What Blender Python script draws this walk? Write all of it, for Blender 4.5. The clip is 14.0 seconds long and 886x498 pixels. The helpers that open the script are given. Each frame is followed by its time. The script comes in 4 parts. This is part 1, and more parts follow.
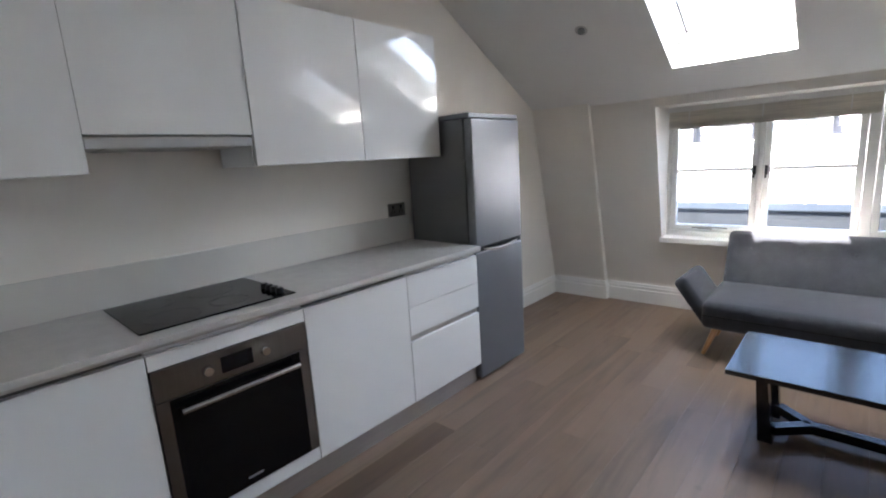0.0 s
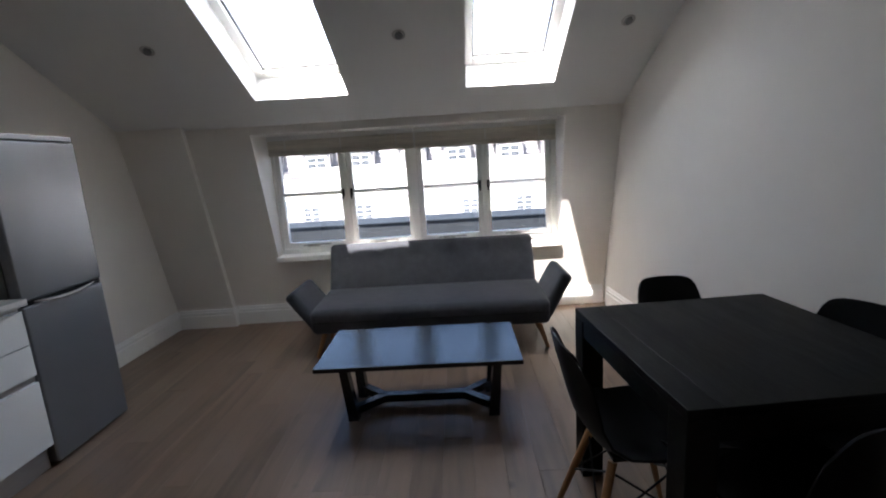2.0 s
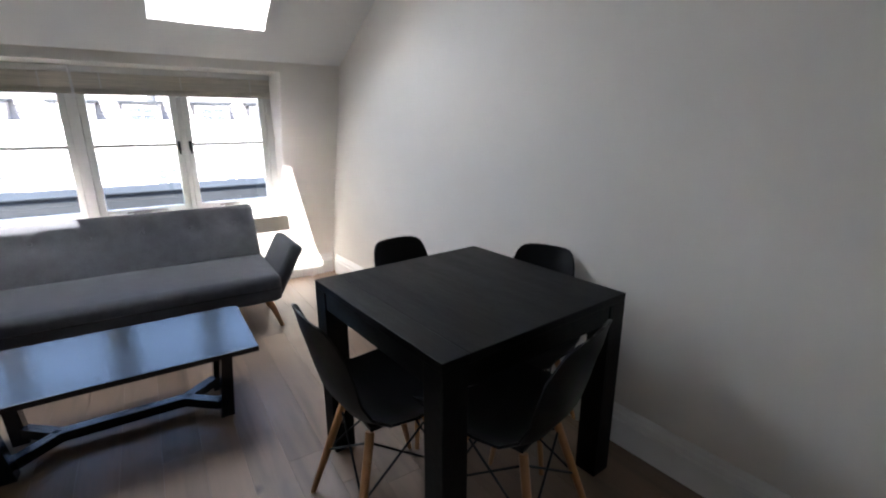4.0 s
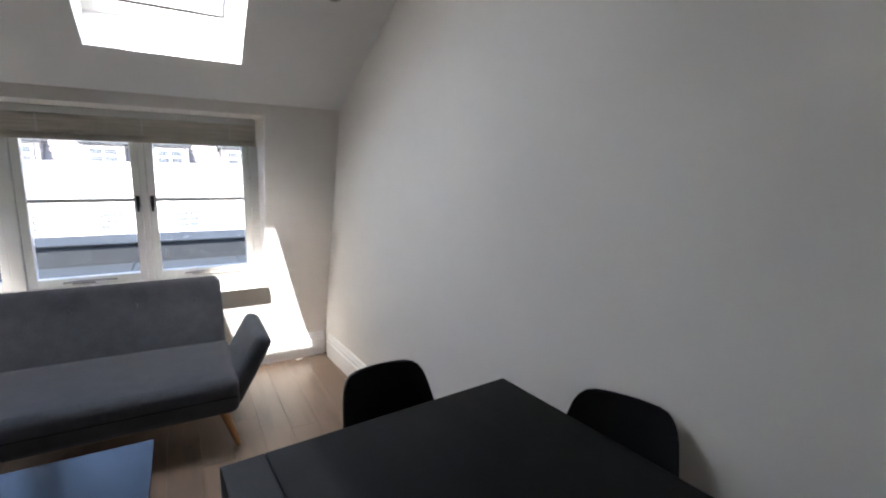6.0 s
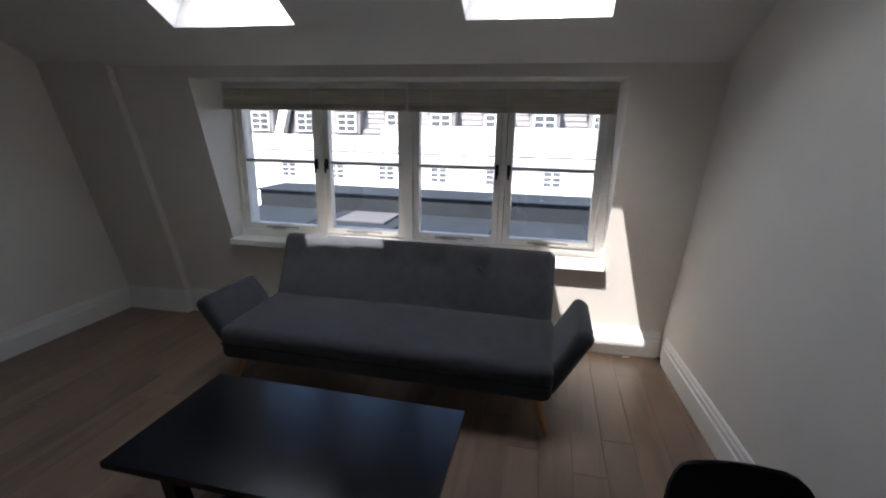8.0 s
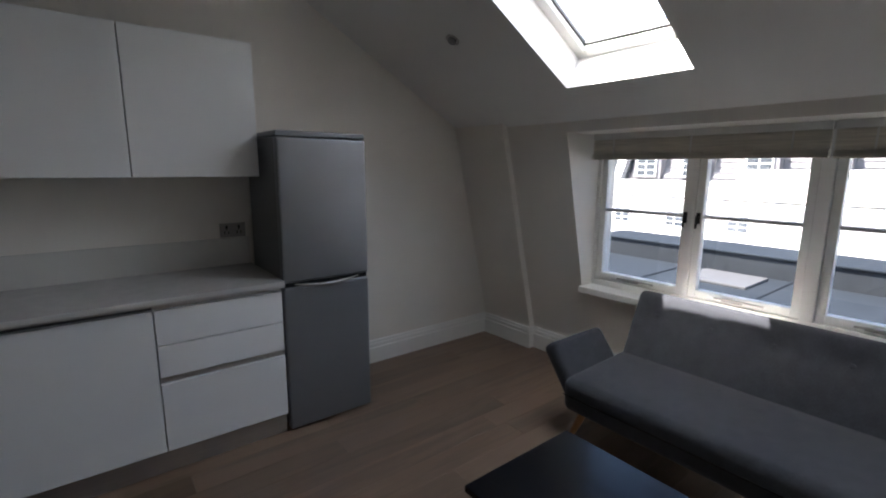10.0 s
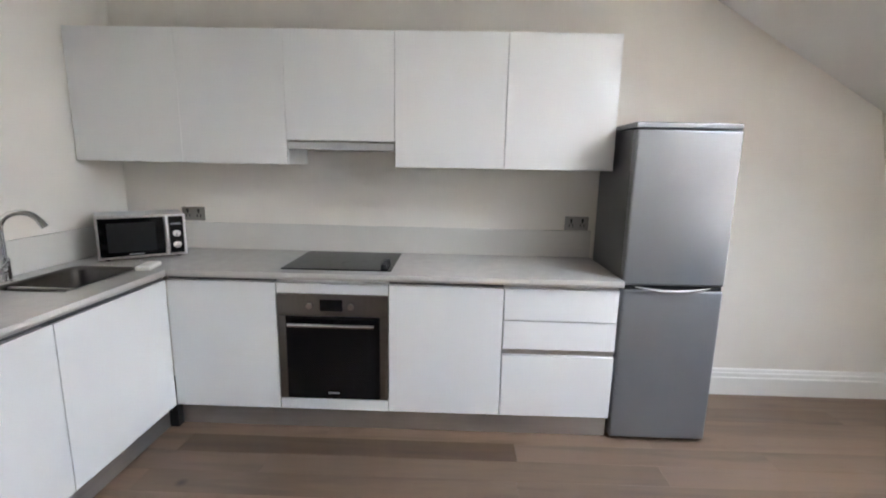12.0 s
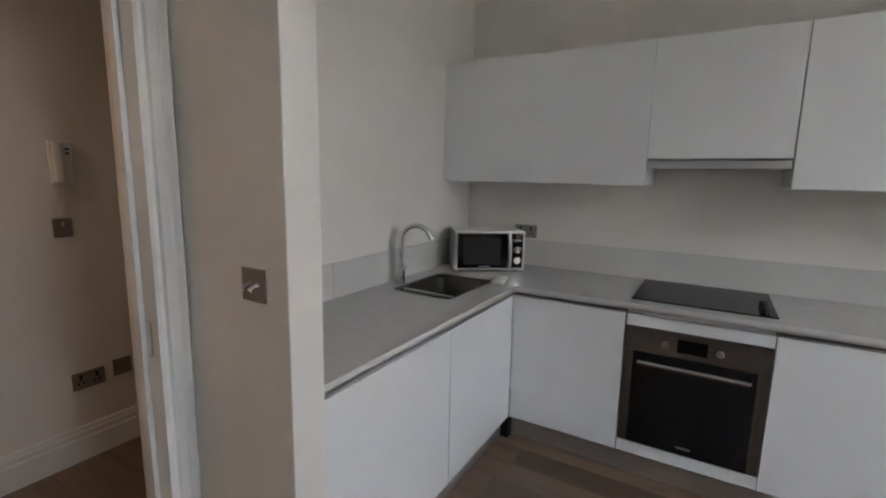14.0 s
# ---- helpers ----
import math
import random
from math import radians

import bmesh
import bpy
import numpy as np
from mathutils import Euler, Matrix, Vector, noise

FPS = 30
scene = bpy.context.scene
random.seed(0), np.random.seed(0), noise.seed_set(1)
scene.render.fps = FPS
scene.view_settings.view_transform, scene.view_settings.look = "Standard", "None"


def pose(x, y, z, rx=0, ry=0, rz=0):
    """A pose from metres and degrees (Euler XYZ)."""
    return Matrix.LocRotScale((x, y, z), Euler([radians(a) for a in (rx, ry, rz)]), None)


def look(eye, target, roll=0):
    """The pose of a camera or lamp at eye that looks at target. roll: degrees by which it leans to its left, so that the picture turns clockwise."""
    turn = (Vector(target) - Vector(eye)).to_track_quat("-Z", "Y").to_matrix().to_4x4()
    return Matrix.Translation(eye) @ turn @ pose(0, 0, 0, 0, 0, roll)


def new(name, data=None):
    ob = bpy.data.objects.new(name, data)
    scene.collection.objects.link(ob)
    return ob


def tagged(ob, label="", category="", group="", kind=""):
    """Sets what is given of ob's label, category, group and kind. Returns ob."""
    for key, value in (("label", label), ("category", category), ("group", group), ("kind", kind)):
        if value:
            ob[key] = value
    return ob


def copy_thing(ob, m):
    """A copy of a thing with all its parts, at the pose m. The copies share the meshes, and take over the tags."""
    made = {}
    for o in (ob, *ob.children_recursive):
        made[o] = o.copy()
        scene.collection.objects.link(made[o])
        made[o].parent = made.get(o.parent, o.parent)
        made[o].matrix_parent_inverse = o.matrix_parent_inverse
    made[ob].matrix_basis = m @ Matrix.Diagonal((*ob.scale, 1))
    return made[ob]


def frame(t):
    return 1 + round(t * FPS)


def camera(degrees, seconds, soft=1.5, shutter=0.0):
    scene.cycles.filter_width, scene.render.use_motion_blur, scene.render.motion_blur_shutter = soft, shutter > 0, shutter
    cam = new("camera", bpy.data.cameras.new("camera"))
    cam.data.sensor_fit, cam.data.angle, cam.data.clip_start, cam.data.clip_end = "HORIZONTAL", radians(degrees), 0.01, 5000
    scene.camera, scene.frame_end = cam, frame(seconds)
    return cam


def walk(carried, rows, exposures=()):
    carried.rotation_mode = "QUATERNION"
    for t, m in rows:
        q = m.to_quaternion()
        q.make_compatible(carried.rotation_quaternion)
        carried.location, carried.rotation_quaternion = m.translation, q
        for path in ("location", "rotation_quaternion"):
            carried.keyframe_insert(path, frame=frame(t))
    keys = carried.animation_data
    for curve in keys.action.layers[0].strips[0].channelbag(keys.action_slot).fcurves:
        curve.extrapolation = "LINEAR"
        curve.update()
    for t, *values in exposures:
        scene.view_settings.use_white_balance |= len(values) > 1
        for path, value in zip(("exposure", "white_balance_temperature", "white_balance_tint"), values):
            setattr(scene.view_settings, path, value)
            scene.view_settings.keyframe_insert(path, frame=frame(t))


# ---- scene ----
cam = camera(88.2, 14.0, soft=2.0)
PATH = [
    (0, (2.3, 0.813, 1.42), (0.968, 2.256, 1.04), -3.5),
    (0.5, (2.392, 0.858, 1.423), (1.287, 2.474, 1.013), -3.6),
    (0.8, (2.486, 0.89, 1.437), (1.535, 2.599, 1.02), -4.0),
    (1, (2.51, 0.886, 1.425), (1.691, 2.666, 1.021), -3.8),
    (1.5, (2.607, 0.916, 1.41), (2.141, 2.823, 1.027), -3.8),
    (2, (2.712, 0.9, 1.421), (2.642, 2.864, 1.047), -3.6),
    (2.2, (2.75, 0.885, 1.409), (2.834, 2.844, 1.011), -3.2),
    (2.5, (2.763, 0.887, 1.398), (3.073, 2.814, 0.959), -2.3),
    (3, (2.7, 0.928, 1.373), (3.432, 2.695, 0.791), -2.2),
    (3.2, (2.673, 0.952, 1.354), (3.527, 2.659, 0.76), -2.3),
    (5.3, (2.913, 1.462, 1.399), (4.01, 3.071, 0.941), -0.1),
    (5.5, (2.971, 1.541, 1.405), (4.049, 3.169, 0.97), -0.6),
    (6, (3.167, 1.772, 1.427), (4.149, 3.481, 1.087), 1.1),
    (6.5, (3.3, 1.96, 1.431), (4.012, 3.803, 1.116), 2.8),
    (7, (3.367, 2.066, 1.423), (3.636, 4.005, 1.016), 1.9),
    (7.5, (3.365, 2.109, 1.406), (3.214, 4.049, 0.943), 0.9),
    (7.7, (3.332, 2.138, 1.443), (3.069, 4.058, 0.948), 0.9),
    (9.8, (3.021, 2.178, 1.503), (1.568, 3.502, 1.136), 0.8),
    (10, (3.002, 2.182, 1.497), (1.445, 3.388, 1.148), 0.3),
    (10.5, (2.941, 2.171, 1.475), (1.166, 3.021, 1.12), 1.2),
    (11, (2.924, 2.154, 1.464), (1.033, 2.696, 1.105), 1.8),
    (11.5, (2.907, 2.118, 1.451), (0.956, 2.387, 1.103), 1.7),
    (12, (2.881, 2.091, 1.459), (0.914, 2.049, 1.098), 1.2),
    (12.5, (2.863, 1.982, 1.463), (0.927, 1.64, 1.095), 1.5),
    (13, (2.863, 1.856, 1.474), (1.005, 1.22, 1.096), 1.9),
    (13.5, (2.862, 1.698, 1.476), (1.107, 0.809, 1.116), 2.1),
    (14, (2.872, 1.492, 1.474), (1.172, 0.486, 1.157), 1.1),
]
# exposure of the carried camera, brighter facing the kitchen
EXPOSURES = [(0, 3.58, 6250, 14), (0.8, 3.0, 6250, 14), (1.5, 2.32, 6250, 14), (2.2, 2.42, 6250, 14), (3, 2.95, 6250, 14), (5.3, 3.27, 6250, 14), (6.5, 2.25, 6250, 14), (7.5, 1.65, 6250, 14), (9.8, 2.01, 6250, 14), (10.5, 2.67, 6500, 14), (11, 3.55, 6620, 14), (11.5, 4.12, 6620, 14), (12, 4.27, 6620, 14), (12.5, 3.68, 6620, 14), (13, 3.38, 6620, 14), (13.5, 3.2, 6620, 14), (14, 3.34, 6620, 14)]
walk(cam, [(t, look(eye, target, roll)) for t, eye, target, roll in PATH], EXPOSURES)

# ---- daylight ----
SUN_WAY = Vector((0.2, 0.4415, -0.8747))
sun_data = bpy.data.lights.new("sun", "SUN")
sun_data.energy, sun_data.angle, sun_data.color = 5.0, radians(0.5), (1.0, 0.95, 0.88)
sun = new("sun", sun_data)
sun.matrix_world = Matrix.Translation((0, 0, 20)) @ SUN_WAY.to_track_quat("-Z", "Y").to_matrix().to_4x4()
world = bpy.data.worlds.new("sky")
scene.world = world
world.use_nodes = True
wn = world.node_tree
sky = wn.nodes.new("ShaderNodeTexSky")
sky.sky_type, sky.sun_disc = "NISHITA", False
sky.sun_elevation, sky.sun_rotation = radians(61.0), math.atan2(-SUN_WAY.x, -SUN_WAY.y)
wn.links.new(sky.outputs[0], wn.nodes["Background"].inputs[0])
wn.nodes["Background"].inputs[1].default_value = 0.11


def roof_light(x0, x1):
    """The sky's light at the outside of a roof window's pane."""
    d = bpy.data.lights.new("roof_light", "AREA")
    d.shape, d.size, d.size_y, d.energy, d.color = "RECTANGLE", x1 - x0 - 0.14, 0.76, 1.35, (0.8, 0.905, 1.0)
    new("roof_light", d).matrix_world = (Matrix.Translation((0, 4.705 + 0.03 * ((x0 + x1) / 2 - 1.05), 1.80)) @ Matrix.Rotation(-math.atan(0.574), 4, "X")
                                         @ Matrix.Translation(((x0 + x1) / 2, -0.78, 0.275)))


# warm lamp of the hall, out of sight behind the door wall
hall_data = bpy.data.lights.new("hall_lamp", "AREA")
hall_data.shape, hall_data.size, hall_data.energy, hall_data.color = "DISK", 0.16, 0.42, (1.0, 0.7, 0.46)
new("hall_lamp", hall_data).matrix_world = Matrix.Translation((3.3, -0.6, 2.40))
roof_light(1.25, 1.95)
roof_light(2.83, 3.49)

# ---- materials ----
def material(name, color, rough=0.5, metal=0.0, vary=0.06, scale=8.0, bump=0.0, bump_scale=60.0, stretch=(1, 1, 1), coat=0.0,
             rough_vary=0.0, per_piece=0.0, spec=0.5, sheen=0.0):
    m = bpy.data.materials.new(name)
    m.use_nodes = True
    nt = m.node_tree
    b = nt.nodes["Principled BSDF"]
    b.inputs["Roughness"].default_value, b.inputs["Metallic"].default_value = rough, metal
    b.inputs["Coat Weight"].default_value, b.inputs["Coat Roughness"].default_value = coat, 0.04
    b.inputs["Specular IOR Level"].default_value, b.inputs["Sheen Weight"].default_value = spec, sheen
    tc = nt.nodes.new("ShaderNodeTexCoord")
    mp = nt.nodes.new("ShaderNodeMapping")
    mp.inputs["Scale"].default_value = stretch
    nt.links.new(tc.outputs["Object"], mp.inputs[0])
    n1 = nt.nodes.new("ShaderNodeTexNoise")
    n1.inputs["Scale"].default_value, n1.inputs["Detail"].default_value = scale, 6
    n2 = nt.nodes.new("ShaderNodeTexNoise")
    n2.inputs["Scale"].default_value, n2.inputs["Detail"].default_value = scale * 0.13, 2
    for n in (n1, n2):
        nt.links.new(mp.outputs[0], n.inputs["Vector"])
    add = nt.nodes.new("ShaderNodeMath")
    add.operation = "ADD"
    nt.links.new(n1.outputs[0], add.inputs[0])
    nt.links.new(n2.outputs[0], add.inputs[1])
    val = add
    if per_piece:
        oi = nt.nodes.new("ShaderNodeObjectInfo")
        mul = nt.nodes.new("ShaderNodeMath")
        mul.operation = "MULTIPLY_ADD"
        mul.inputs[1].default_value = per_piece
        nt.links.new(oi.outputs["Random"], mul.inputs[0])
        nt.links.new(add.outputs[0], mul.inputs[2])
        val = mul
    ramp = nt.nodes.new("ShaderNodeMapRange")
    ramp.inputs[1].default_value, ramp.inputs[2].default_value = 0.6, 1.4 + per_piece
    ramp.inputs[3].default_value, ramp.inputs[4].default_value = 1 - vary, 1 + vary
    nt.links.new(val.outputs[0], ramp.inputs[0])
    mix = nt.nodes.new("ShaderNodeMix")
    mix.data_type, mix.blend_type = "RGBA", "MULTIPLY"
    mix.inputs[0].default_value = 1.0
    mix.inputs[6].default_value = (*color, 1)
    nt.links.new(ramp.outputs[0], mix.inputs[7])
    nt.links.new(mix.outputs[2], b.inputs["Base Color"])
    if rough_vary:
        rr = nt.nodes.new("ShaderNodeMapRange")
        rr.inputs[1].default_value, rr.inputs[2].default_value = 0.6, 1.4
        rr.inputs[3].default_value, rr.inputs[4].default_value = max(0.02, rough - rough_vary), rough + rough_vary
        nt.links.new(add.outputs[0], rr.inputs[0])
        nt.links.new(rr.outputs[0], b.inputs["Roughness"])
    if bump:
        nb = nt.nodes.new("ShaderNodeTexNoise")
        nb.inputs["Scale"].default_value, nb.inputs["Detail"].default_value = bump_scale, 4
        nt.links.new(mp.outputs[0], nb.inputs["Vector"])
        bp = nt.nodes.new("ShaderNodeBump")
        bp.inputs["Strength"].default_value, bp.inputs["Distance"].default_value = bump, 0.004
        nt.links.new(nb.outputs[0], bp.inputs["Height"])
        nt.links.new(bp.outputs[0], b.inputs["Normal"])
    return m


def glass_material(name, tint=(1, 1, 1)):
    m = bpy.data.materials.new(name)
    m.use_nodes = True
    b = m.node_tree.nodes["Principled BSDF"]
    b.inputs["Base Color"].default_value = (*tint, 1)
    b.inputs["Transmission Weight"].default_value, b.inputs["Roughness"].default_value, b.inputs["IOR"].default_value = 1, 0.0, 1.45
    return m


def oak_material(name="washed_oak", color=(0.205, 0.137, 0.092), wash=(0.275, 0.212, 0.165)):
    m = material(name, color, 0.42, vary=0.28, scale=5, bump=0.12, bump_scale=26, stretch=(9, 0.8, 1),
                 rough_vary=0.1, per_piece=0.9)
    nt = m.node_tree
    # pale lime wash in the pores, and a few dark knots
    b = nt.nodes["Principled BSDF"]
    src = b.inputs["Base Color"].links[0].from_socket
    tc = nt.nodes.new("ShaderNodeTexCoord")
    oi = nt.nodes.new("ShaderNodeObjectInfo")
    sh = nt.nodes.new("ShaderNodeVectorMath")
    sh.operation = "MULTIPLY_ADD"
    sh.inputs[1].default_value = (37, 53, 11)
    nt.links.new(oi.outputs["Random"], sh.inputs[0])
    nt.links.new(tc.outputs["Object"], sh.inputs[2])
    v = nt.nodes.new("ShaderNodeTexVoronoi")
    v.inputs["Scale"].default_value = 2.2
    nt.links.new(sh.outputs[0], v.inputs["Vector"])
    r = nt.nodes.new("ShaderNodeMapRange")
    r.inputs[1].default_value, r.inputs[2].default_value, r.inputs[3].default_value, r.inputs[4].default_value = 0.02, 0.075, 0.45, 1
    nt.links.new(v.outputs["Distance"], r.inputs[0])
    mx = nt.nodes.new("ShaderNodeMix")
    mx.data_type, mx.blend_type = "RGBA", "MULTIPLY"
    mx.inputs[0].default_value = 1
    nt.links.new(src, mx.inputs[6])
    nt.links.new(r.outputs[0], mx.inputs[7])
    w = nt.nodes.new("ShaderNodeTexNoise")
    w.inputs["Scale"].default_value, w.inputs["Detail"].default_value = 1.6, 5
    nt.links.new(sh.outputs[0], w.inputs["Vector"])
    wr = nt.nodes.new("ShaderNodeMapRange")
    wr.inputs[1].default_value, wr.inputs[2].default_value, wr.inputs[4].default_value = 0.45, 0.75, 0.35
    nt.links.new(w.outputs[0], wr.inputs[0])
    m2 = nt.nodes.new("ShaderNodeMix")
    m2.data_type = "RGBA"
    m2.inputs[7].default_value = (*wash, 1)
    nt.links.new(wr.outputs[0], m2.inputs[0])
    nt.links.new(mx.outputs[2], m2.inputs[6])
    # smoky heartwood streaks along the board
    st = nt.nodes.new("ShaderNodeMapping")
    st.inputs["Scale"].default_value = (11, 1.1, 1)
    nt.links.new(sh.outputs[0], st.inputs[0])
    sn = nt.nodes.new("ShaderNodeTexNoise")
    sn.inputs["Scale"].default_value, sn.inputs["Detail"].default_value, sn.inputs["Distortion"].default_value = 1.0, 7, 0.6
    nt.links.new(st.outputs[0], sn.inputs["Vector"])
    sr = nt.nodes.new("ShaderNodeMapRange")
    sr.inputs[1].default_value, sr.inputs[2].default_value, sr.inputs[3].default_value, sr.inputs[4].default_value = 0.5, 0.7, 1, 0.7
    nt.links.new(sn.outputs[0], sr.inputs[0])
    m3 = nt.nodes.new("ShaderNodeMix")
    m3.data_type, m3.blend_type = "RGBA", "MULTIPLY"
    m3.inputs[0].default_value = 1
    nt.links.new(m2.outputs[2], m3.inputs[6])
    nt.links.new(sr.outputs[0], m3.inputs[7])
    nt.links.new(m3.outputs[2], b.inputs["Base Color"])
    return m


WALL = material("cream_wall_paint", (0.775, 0.735, 0.675), 0.75, vary=0.025, scale=5, bump=0.12, bump_scale=140)
CEIL = material("white_ceiling_paint", (0.78, 0.77, 0.75), 0.8, vary=0.02, scale=5, bump=0.1, bump_scale=140)
TRIM = material("white_satin_paint", (0.8, 0.79, 0.76), 0.35, vary=0.03, scale=9, bump=0.05)
GLOSS = material("white_gloss_lacquer", (0.8, 0.8, 0.79), 0.035, vary=0.012, scale=2, bump=0.002, bump_scale=4)
CARCASS = material("white_melamine", (0.76, 0.76, 0.75), 0.4, vary=0.03)
QUARTZ = material("pale_grey_quartz", (0.6, 0.58, 0.555), 0.2, vary=0.05, scale=120, rough_vary=0.05)
SPLASH = material("grey_backpainted_glass", (0.65, 0.63, 0.59), 0.08, vary=0.02, scale=6)
STEEL = material("brushed_steel", (0.5, 0.48, 0.46), 0.32, 1.0, vary=0.1, scale=14, stretch=(1, 1, 40), bump=0.03, rough_vary=0.06)
PLINTH = material("brushed_plinth_foil", (0.5, 0.47, 0.445), 0.3, 0.85, vary=0.1, scale=12, stretch=(1, 1, 30))
OVENSTEEL = material("dull_oven_steel", (0.2, 0.18, 0.165), 0.34, 1.0, vary=0.08, scale=14, stretch=(1, 40, 1), rough_vary=0.05)
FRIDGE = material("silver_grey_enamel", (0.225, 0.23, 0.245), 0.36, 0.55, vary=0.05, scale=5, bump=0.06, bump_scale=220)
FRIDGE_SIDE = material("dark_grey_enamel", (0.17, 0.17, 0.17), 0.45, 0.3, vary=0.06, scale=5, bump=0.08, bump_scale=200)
CHROME = material("polished_chrome", (0.75, 0.75, 0.75), 0.09, 1.0, vary=0.04)
BLACKGLASS = material("black_glass", (0.004, 0.004, 0.0045), 0.05, vary=0.1, spec=0.22)
BLACK = material("black_plastic", (0.006, 0.006, 0.0065), 0.4, vary=0.2, scale=20, spec=0.3)
SHELL = material("satin_black_shell_plastic", (0.006, 0.006, 0.0065), 0.46, vary=0.2, scale=9, bump=0.03, bump_scale=300, spec=0.2)
WIRE = material("black_wire_enamel", (0.01, 0.01, 0.01), 0.4, 0.3)
LACQUER = material("black_lacquered_wood", (0.0035, 0.0045, 0.008), 0.16, vary=0.3, scale=8, stretch=(1.0, 14, 1), bump=0.12, bump_scale=30,
                   rough_vary=0.06)
DARKWOOD = material("black_stained_wood", (0.0035, 0.0034, 0.0033), 0.46, vary=0.35, scale=8, stretch=(12, 1, 1), bump=0.2, bump_scale=30,
                    rough_vary=0.08, spec=0.12)
BEECH = material("oiled_beech", (0.40, 0.19, 0.07), 0.42, vary=0.18, scale=9, stretch=(8, 8, 1), bump=0.06)
FABRIC = material("grey_woven_fabric", (0.06, 0.0625, 0.071), 0.95, vary=0.16, scale=130, bump=0.5, bump_scale=420, sheen=0.15, spec=0.1)
BAMBOO = material("woven_bamboo", (0.74, 0.69, 0.6), 0.7, vary=0.3, scale=22, stretch=(0.3, 6, 9), bump=0.3, bump_scale=80)
LEAD = material("weathered_lead_sheet", (0.024, 0.03, 0.037), 0.85, vary=0.25, scale=2.5, bump=0.1, bump_scale=12, spec=0.15)
# darker than LEAD: the shade on the upstand's face is in this colour
LEADEDGE = material("lead_with_upstand_shade", (0.018, 0.022, 0.026), 0.7, vary=0.3, scale=5, bump=0.1)
STUCCO = material("white_stucco", (0.74, 0.72, 0.68), 0.85, vary=0.06, scale=1.5, bump=0.1, bump_scale=20)
SLATE = material("grey_roof_slate", (0.20, 0.19, 0.19), 0.6, vary=0.25, scale=3, stretch=(1, 1, 6), bump=0.2, bump_scale=8)
FARPANE = material("far_dark_pane", (0.06, 0.07, 0.08), 0.1, vary=0.2)
WHITEPLASTIC = material("white_plastic", (0.75, 0.75, 0.73), 0.4, vary=0.03)
SOCKET = material("satin_nickel_plate", (0.32, 0.30, 0.28), 0.32, 0.85, vary=0.06)
# dark grey of seals and hatch, also the painted shade in cabinet gaps
GREYSEAL_SHADE = material("grey_seal_and_gap_shade", (0.10, 0.10, 0.10), 0.6)
SPONGE = material("white_sponge", (0.78, 0.77, 0.72), 0.9, vary=0.08, scale=60, bump=0.4, bump_scale=90)
HOODLIP = material("pale_grey_hood_metal", (0.5, 0.5, 0.5), 0.35, 0.2, vary=0.04)
LENS = material("frosted_lamp_lens", (0.22, 0.22, 0.22), 0.3)
INK = material("grey_print", (0.35, 0.35, 0.36), 0.5)
OAK = oak_material()
DARKOAK = oak_material("smoked_oak_heartwood", (0.125, 0.079, 0.049), (0.185, 0.125, 0.085))
BOWL = material("worn_steel_bowl", (0.13, 0.12, 0.11), 0.34, 1.0, vary=0.12, scale=10, rough_vary=0.06)
GLASS = glass_material("window_glass")


# ---- mesh helpers ----
def finish(name, bm, mat, smooth=False):
    bmesh.ops.recalc_face_normals(bm, faces=bm.faces)
    me = bpy.data.meshes.new(name)
    bm.to_mesh(me)
    bm.free()
    me.materials.append(mat)
    if smooth:
        for p in me.polygons:
            p.use_smooth = True
        me.set_sharp_from_angle(angle=radians(40))
    return me


def thing(name, label, category, m=Matrix(), group="", kind=""):
    o = new(name)
    o.empty_display_size = 0.1
    o.matrix_world = m
    return tagged(o, label, category, group, kind)


def part(name, bm, mat, parent, label="", smooth=False):
    o = new(name, finish(name, bm, mat, smooth))
    o.parent = parent
    return tagged(o, label) if label else o


def solid(name, bm, mat, label, category="", kind="structure", smooth=False):
    return tagged(new(name, finish(name, bm, mat, smooth)), label, category or name.split("_")[0], kind=kind)


def box(x0, y0, z0, x1, y1, z1, bevel=0.0, segs=2, bm=None):
    own = bmesh.new()
    bmesh.ops.create_cube(own, size=1, matrix=Matrix.LocRotScale(((x0 + x1) / 2, (y0 + y1) / 2, (z0 + z1) / 2), None,
                                                              (abs(x1 - x0), abs(y1 - y0), abs(z1 - z0))))
    if bevel:
        bmesh.ops.bevel(own, geom=own.edges[:], offset=bevel, segments=segs, profile=0.6, affect="EDGES")
    return join(bm, own) if bm else own


def join(bm, other, m=None):
    if m is not None:
        bmesh.ops.transform(other, matrix=m, verts=other.verts)
    me = bpy.data.meshes.new("tmp")
    other.to_mesh(me)
    other.free()
    bm.from_mesh(me)
    bpy.data.meshes.remove(me)
    return bm


def moved(bm, m):
    bmesh.ops.transform(bm, matrix=m, verts=bm.verts)
    return bm


def prism(poly, place, bm=None):
    """Closed prism: poly of 2D points, place(u, v, k) gives the 3D point at end k = 0 or 1."""
    bm = bm or bmesh.new()
    ends = [[bm.verts.new(place(u, v, k)) for u, v in poly] for k in (0, 1)]
    bm.faces.new(ends[0])
    bm.faces.new(ends[1][::-1])
    n = len(poly)
    for i in range(n):
        j = (i + 1) % n
        bm.faces.new((ends[0][j], ends[0][i], ends[1][i], ends[1][j]))
    return bm


def along_x(poly, x0, x1, bm=None):
    return prism(poly, lambda u, v, k: (x1 if k else x0, u, v), bm)


